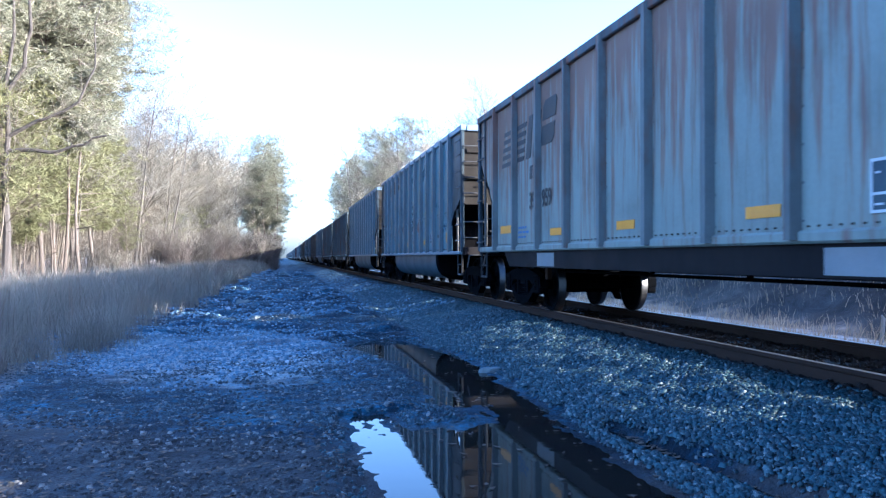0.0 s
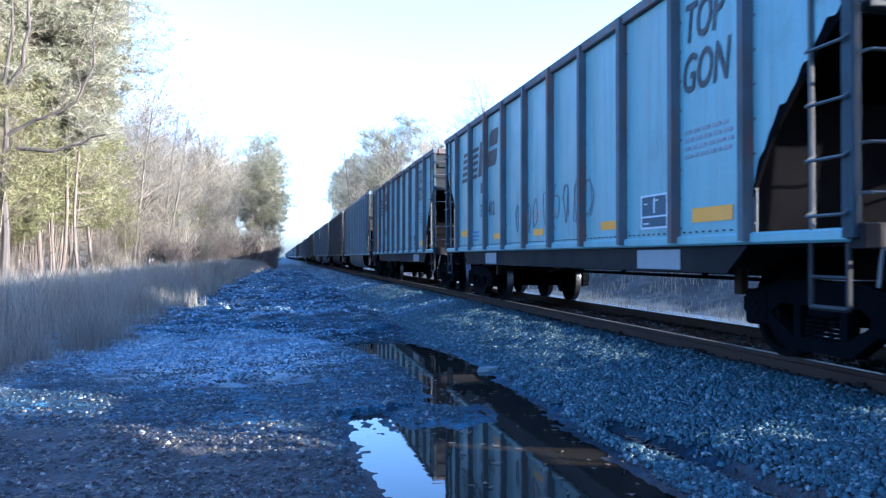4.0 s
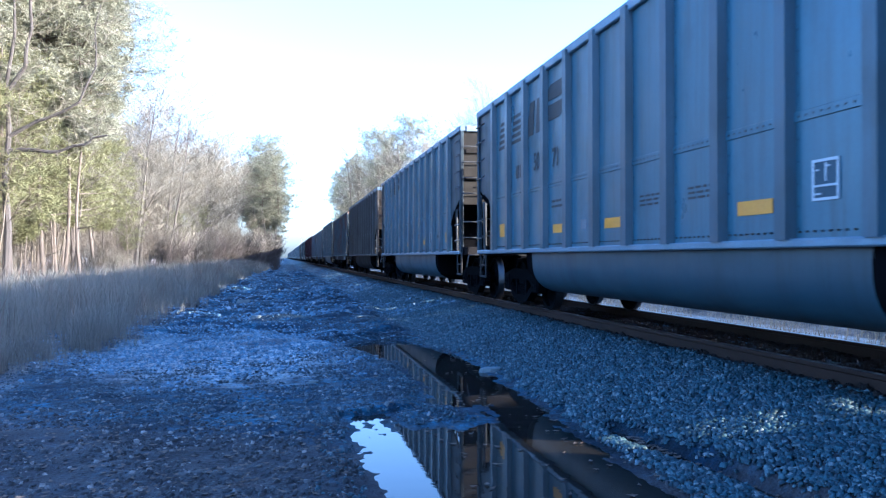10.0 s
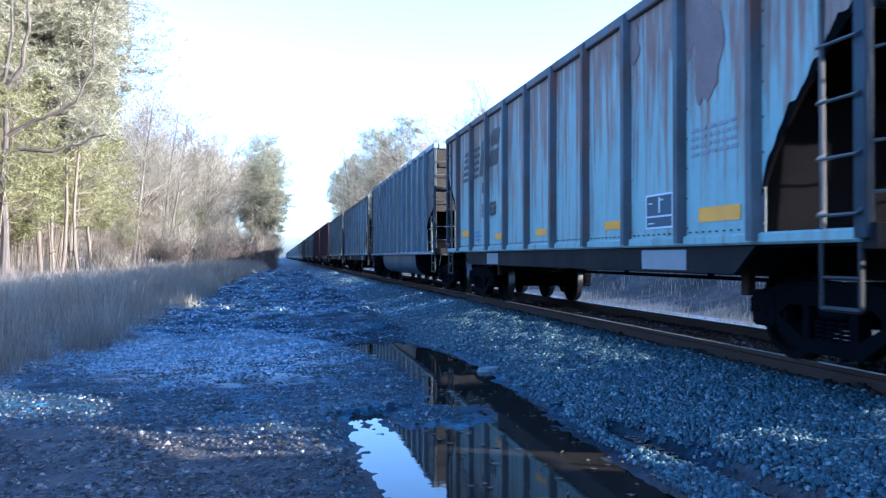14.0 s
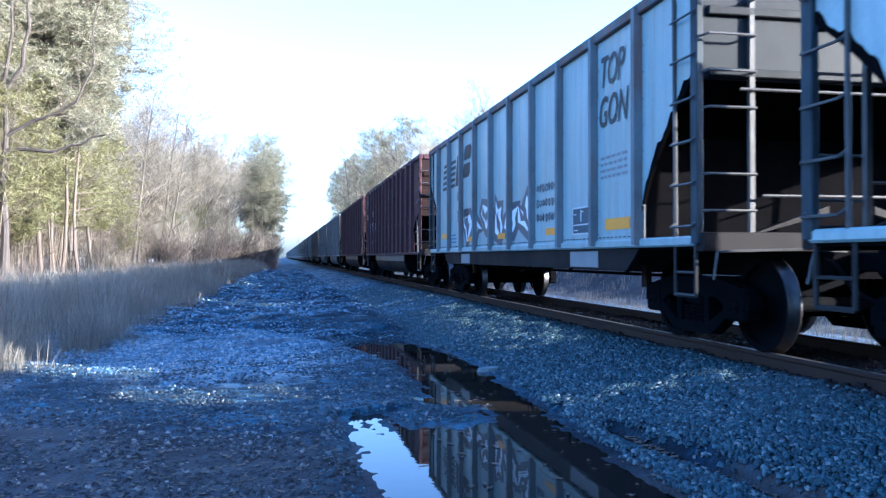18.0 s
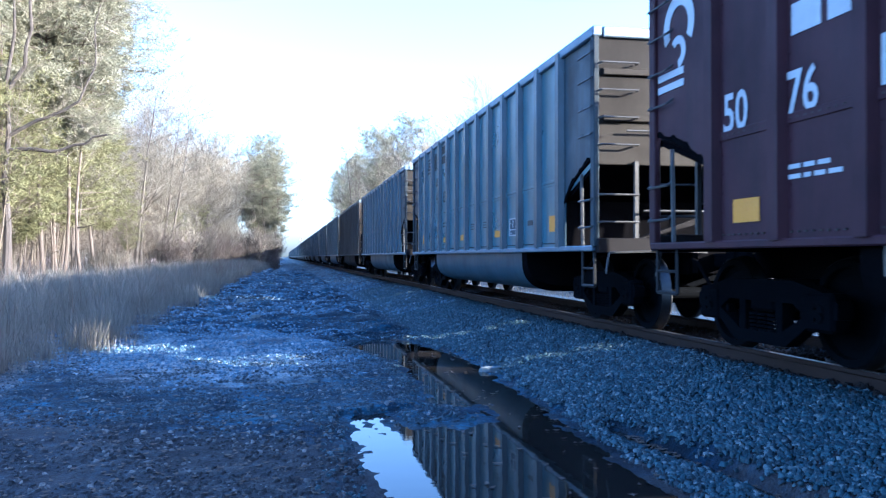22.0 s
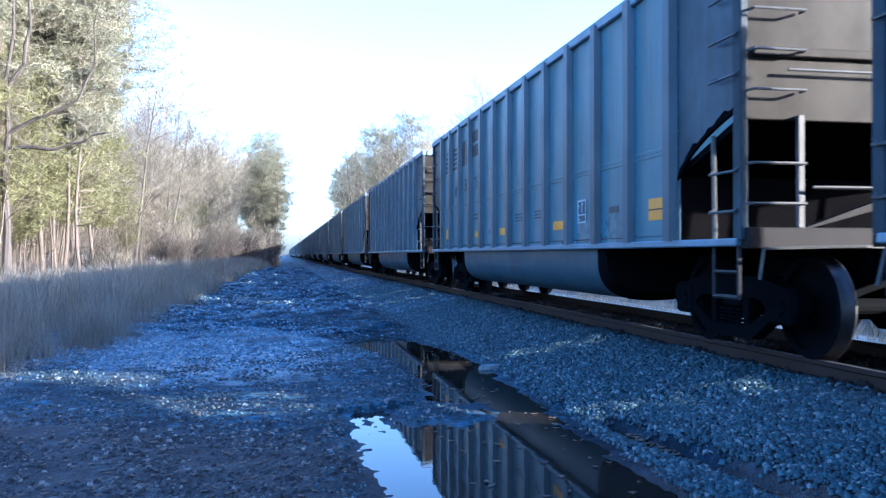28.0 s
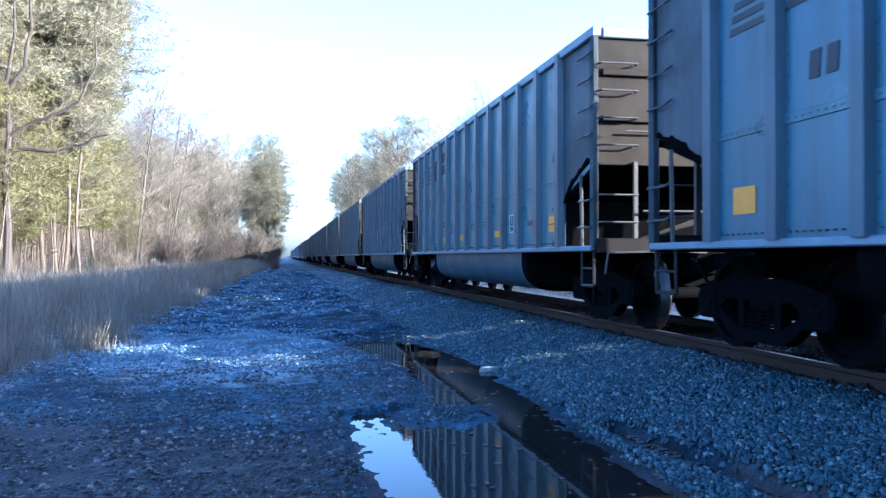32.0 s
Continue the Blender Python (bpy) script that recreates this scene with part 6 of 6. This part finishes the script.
def blades(name, xs, ys, hs, ws, material, label, seed, kind_word="grass"):
    """Bent dry blades, three triangles each."""
    r = np.random.RandomState(seed)
    n = len(xs)
    zs = height(xs, ys) - 0.02
    a, lean = r.uniform(0, 2 * np.pi, n), r.uniform(0.05, 0.7, n) * hs
    dx, dy = np.cos(a) * lean, np.sin(a) * lean
    b = r.uniform(0, 2 * np.pi, n)
    ux, uy = np.cos(b) * ws, np.sin(b) * ws
    p = [np.stack([xs - ux, ys - uy, zs], 1), np.stack([xs + ux, ys + uy, zs], 1),
         np.stack([xs + dx * 0.35 - ux * .8, ys + dy * 0.35 - uy * .8, zs + hs * 0.6], 1), np.stack([xs + dx * 0.35 + ux * .8, ys + dy * 0.35 + uy * .8, zs + hs * 0.6], 1),
         np.stack([xs + dx, ys + dy, zs + hs], 1)]
    v = np.stack(p, 1).reshape(-1, 3)
    f = (np.array([(0, 1, 3), (0, 3, 2), (2, 3, 4)])[None] + 5 * np.arange(n)[:, None, None]).reshape(-1, 3)
    return tagged(new(name, arrays_mesh(name, v, f, material)), label, kind_word, kind="stuff")


g = np.random.RandomState(77)
n = 200000
y = 7 + 105 * g.uniform(0, 1, n) ** 1.9
edge = np.interp(y, [7, 11, 20, 40, 70, 100, 115], [-4.4, -3.45, -2.6, -2.6, -2.6, -1.9, -1.4]) + 0.45 * waves(y * 0, y, 31, 6.0) + 0.2 * waves(y * 0, y, 32, 1.5)
x = edge - g.uniform(0, 1, n) ** 1.3 * 11
clump = waves(x, y, 33, 2.2) + 0.6 * waves(x, y, 34, 0.6)
k = clump + g.uniform(-1, 1, n) > -0.3
x, y, clump, edge = x[k], y[k], clump[k], edge[k]
hs = (0.22 + 0.40 * np.clip((edge - x) / 1.6, 0, 1) + 0.22 * clump + 0.15 * waves(x, y, 37, 5.0)) * g.uniform(0.35, 1.6, len(x)) * np.interp(x, [-9, -5.5], [0.6, 1.0])
blades("tall_grass", x, y, np.clip(hs, 0.08, 1.3), 0.0022 + 0.00013 * y, grass_mat, "tall dry winter grass along the gravel track", 78)
n = 14000
y = 9 + 30 * g.uniform(0, 1, n) ** 1.6
x = np.interp(y, [8, 11, 20, 40, 70], [-3.9, -3.0, -2.25, -2.3, -2.25]) + 0.45 * waves(y * 0, y, 31, 6.0) - 1.4 * g.uniform(0, 1, n) ** 0.8
k = waves(x, y, 38, 0.9) + g.uniform(-1, 1, n) > 0.25
x, y = x[k], y[k]
blades("verge_grass", x, y, g.uniform(0.08, 0.5, len(x)), 0.0016 + 0.0001 * y, grass_mat, "thin wisps of dry grass creeping onto the gravel", 81)
n = 9000
y = 8 + 60 * g.uniform(0, 1, n) ** 1.7
x = np.interp(y, [8, 11, 20, 40, 70], [-4.3, -3.7, -3.1, -3.2, -3.1]) - 9 * g.uniform(0, 1, n) ** 1.2
k = waves(x, y, 36, 1.6) + g.uniform(-1, 1, n) > 0.45
x, y = x[k], y[k]
blades("weed_stalks", x, y, 0.5 + 1.1 * g.uniform(0, 1, len(x)) ** 1.6, 0.003 + 0.0001 * y, stalk_mat, "tall brown weed stalks among the dry grass", 80, "weeds")
n = 50000
x, y = 7.5 + 9.5 * g.uniform(0, 1, n) ** 1.5, 4 + 60 * g.uniform(0, 1, n) ** 1.3
k = waves(x, y, 35, 2.5) + g.uniform(-1, 1, n) > 0.35
blades("field_grass", x[k], y[k], g.uniform(0.05, 0.4, k.sum()) , np.full(k.sum(), 0.005), far_grass_mat, "dry pale grass on the bank beyond the track", 79)


# ---- what moves ----
def travel(t):
    return float(np.interp(t, [p[0] for p in TRAVEL], [p[1] for p in TRAVEL]))


def middle(i, t):
    """Where the car's middle is along the track."""
    return rear_end[i] - (HALF_FLAT if CARS[i][0] in ("white", "rusty") else HALF_TUB) - travel(t)


def car_pose(i, t):
    return pose(TRACK_X, middle(i, t), RAIL_TOP)


def motions():
    for i, car in cars.items():
        walk(car, [(t, car_pose(i, t)) for t, _ in TRAVEL])
        # wheels roll on the rail while they can be seen
        for w in spinning[i]:
            turn, rows, began = 0.0, [], None
            y = w.location.y
            for f in range(0, 961):
                t = f / FPS
                at = middle(i, t)
                seen = -14 < at < 42
                if seen:
                    began = travel(t) if began is None else began
                    turn = math.degrees((travel(t) - began) / 0.46)
                if seen or f in (0, 960):
                    rows.append((t, pose(0, y, 0.457, turn)))
            walk(w, rows)


motions()
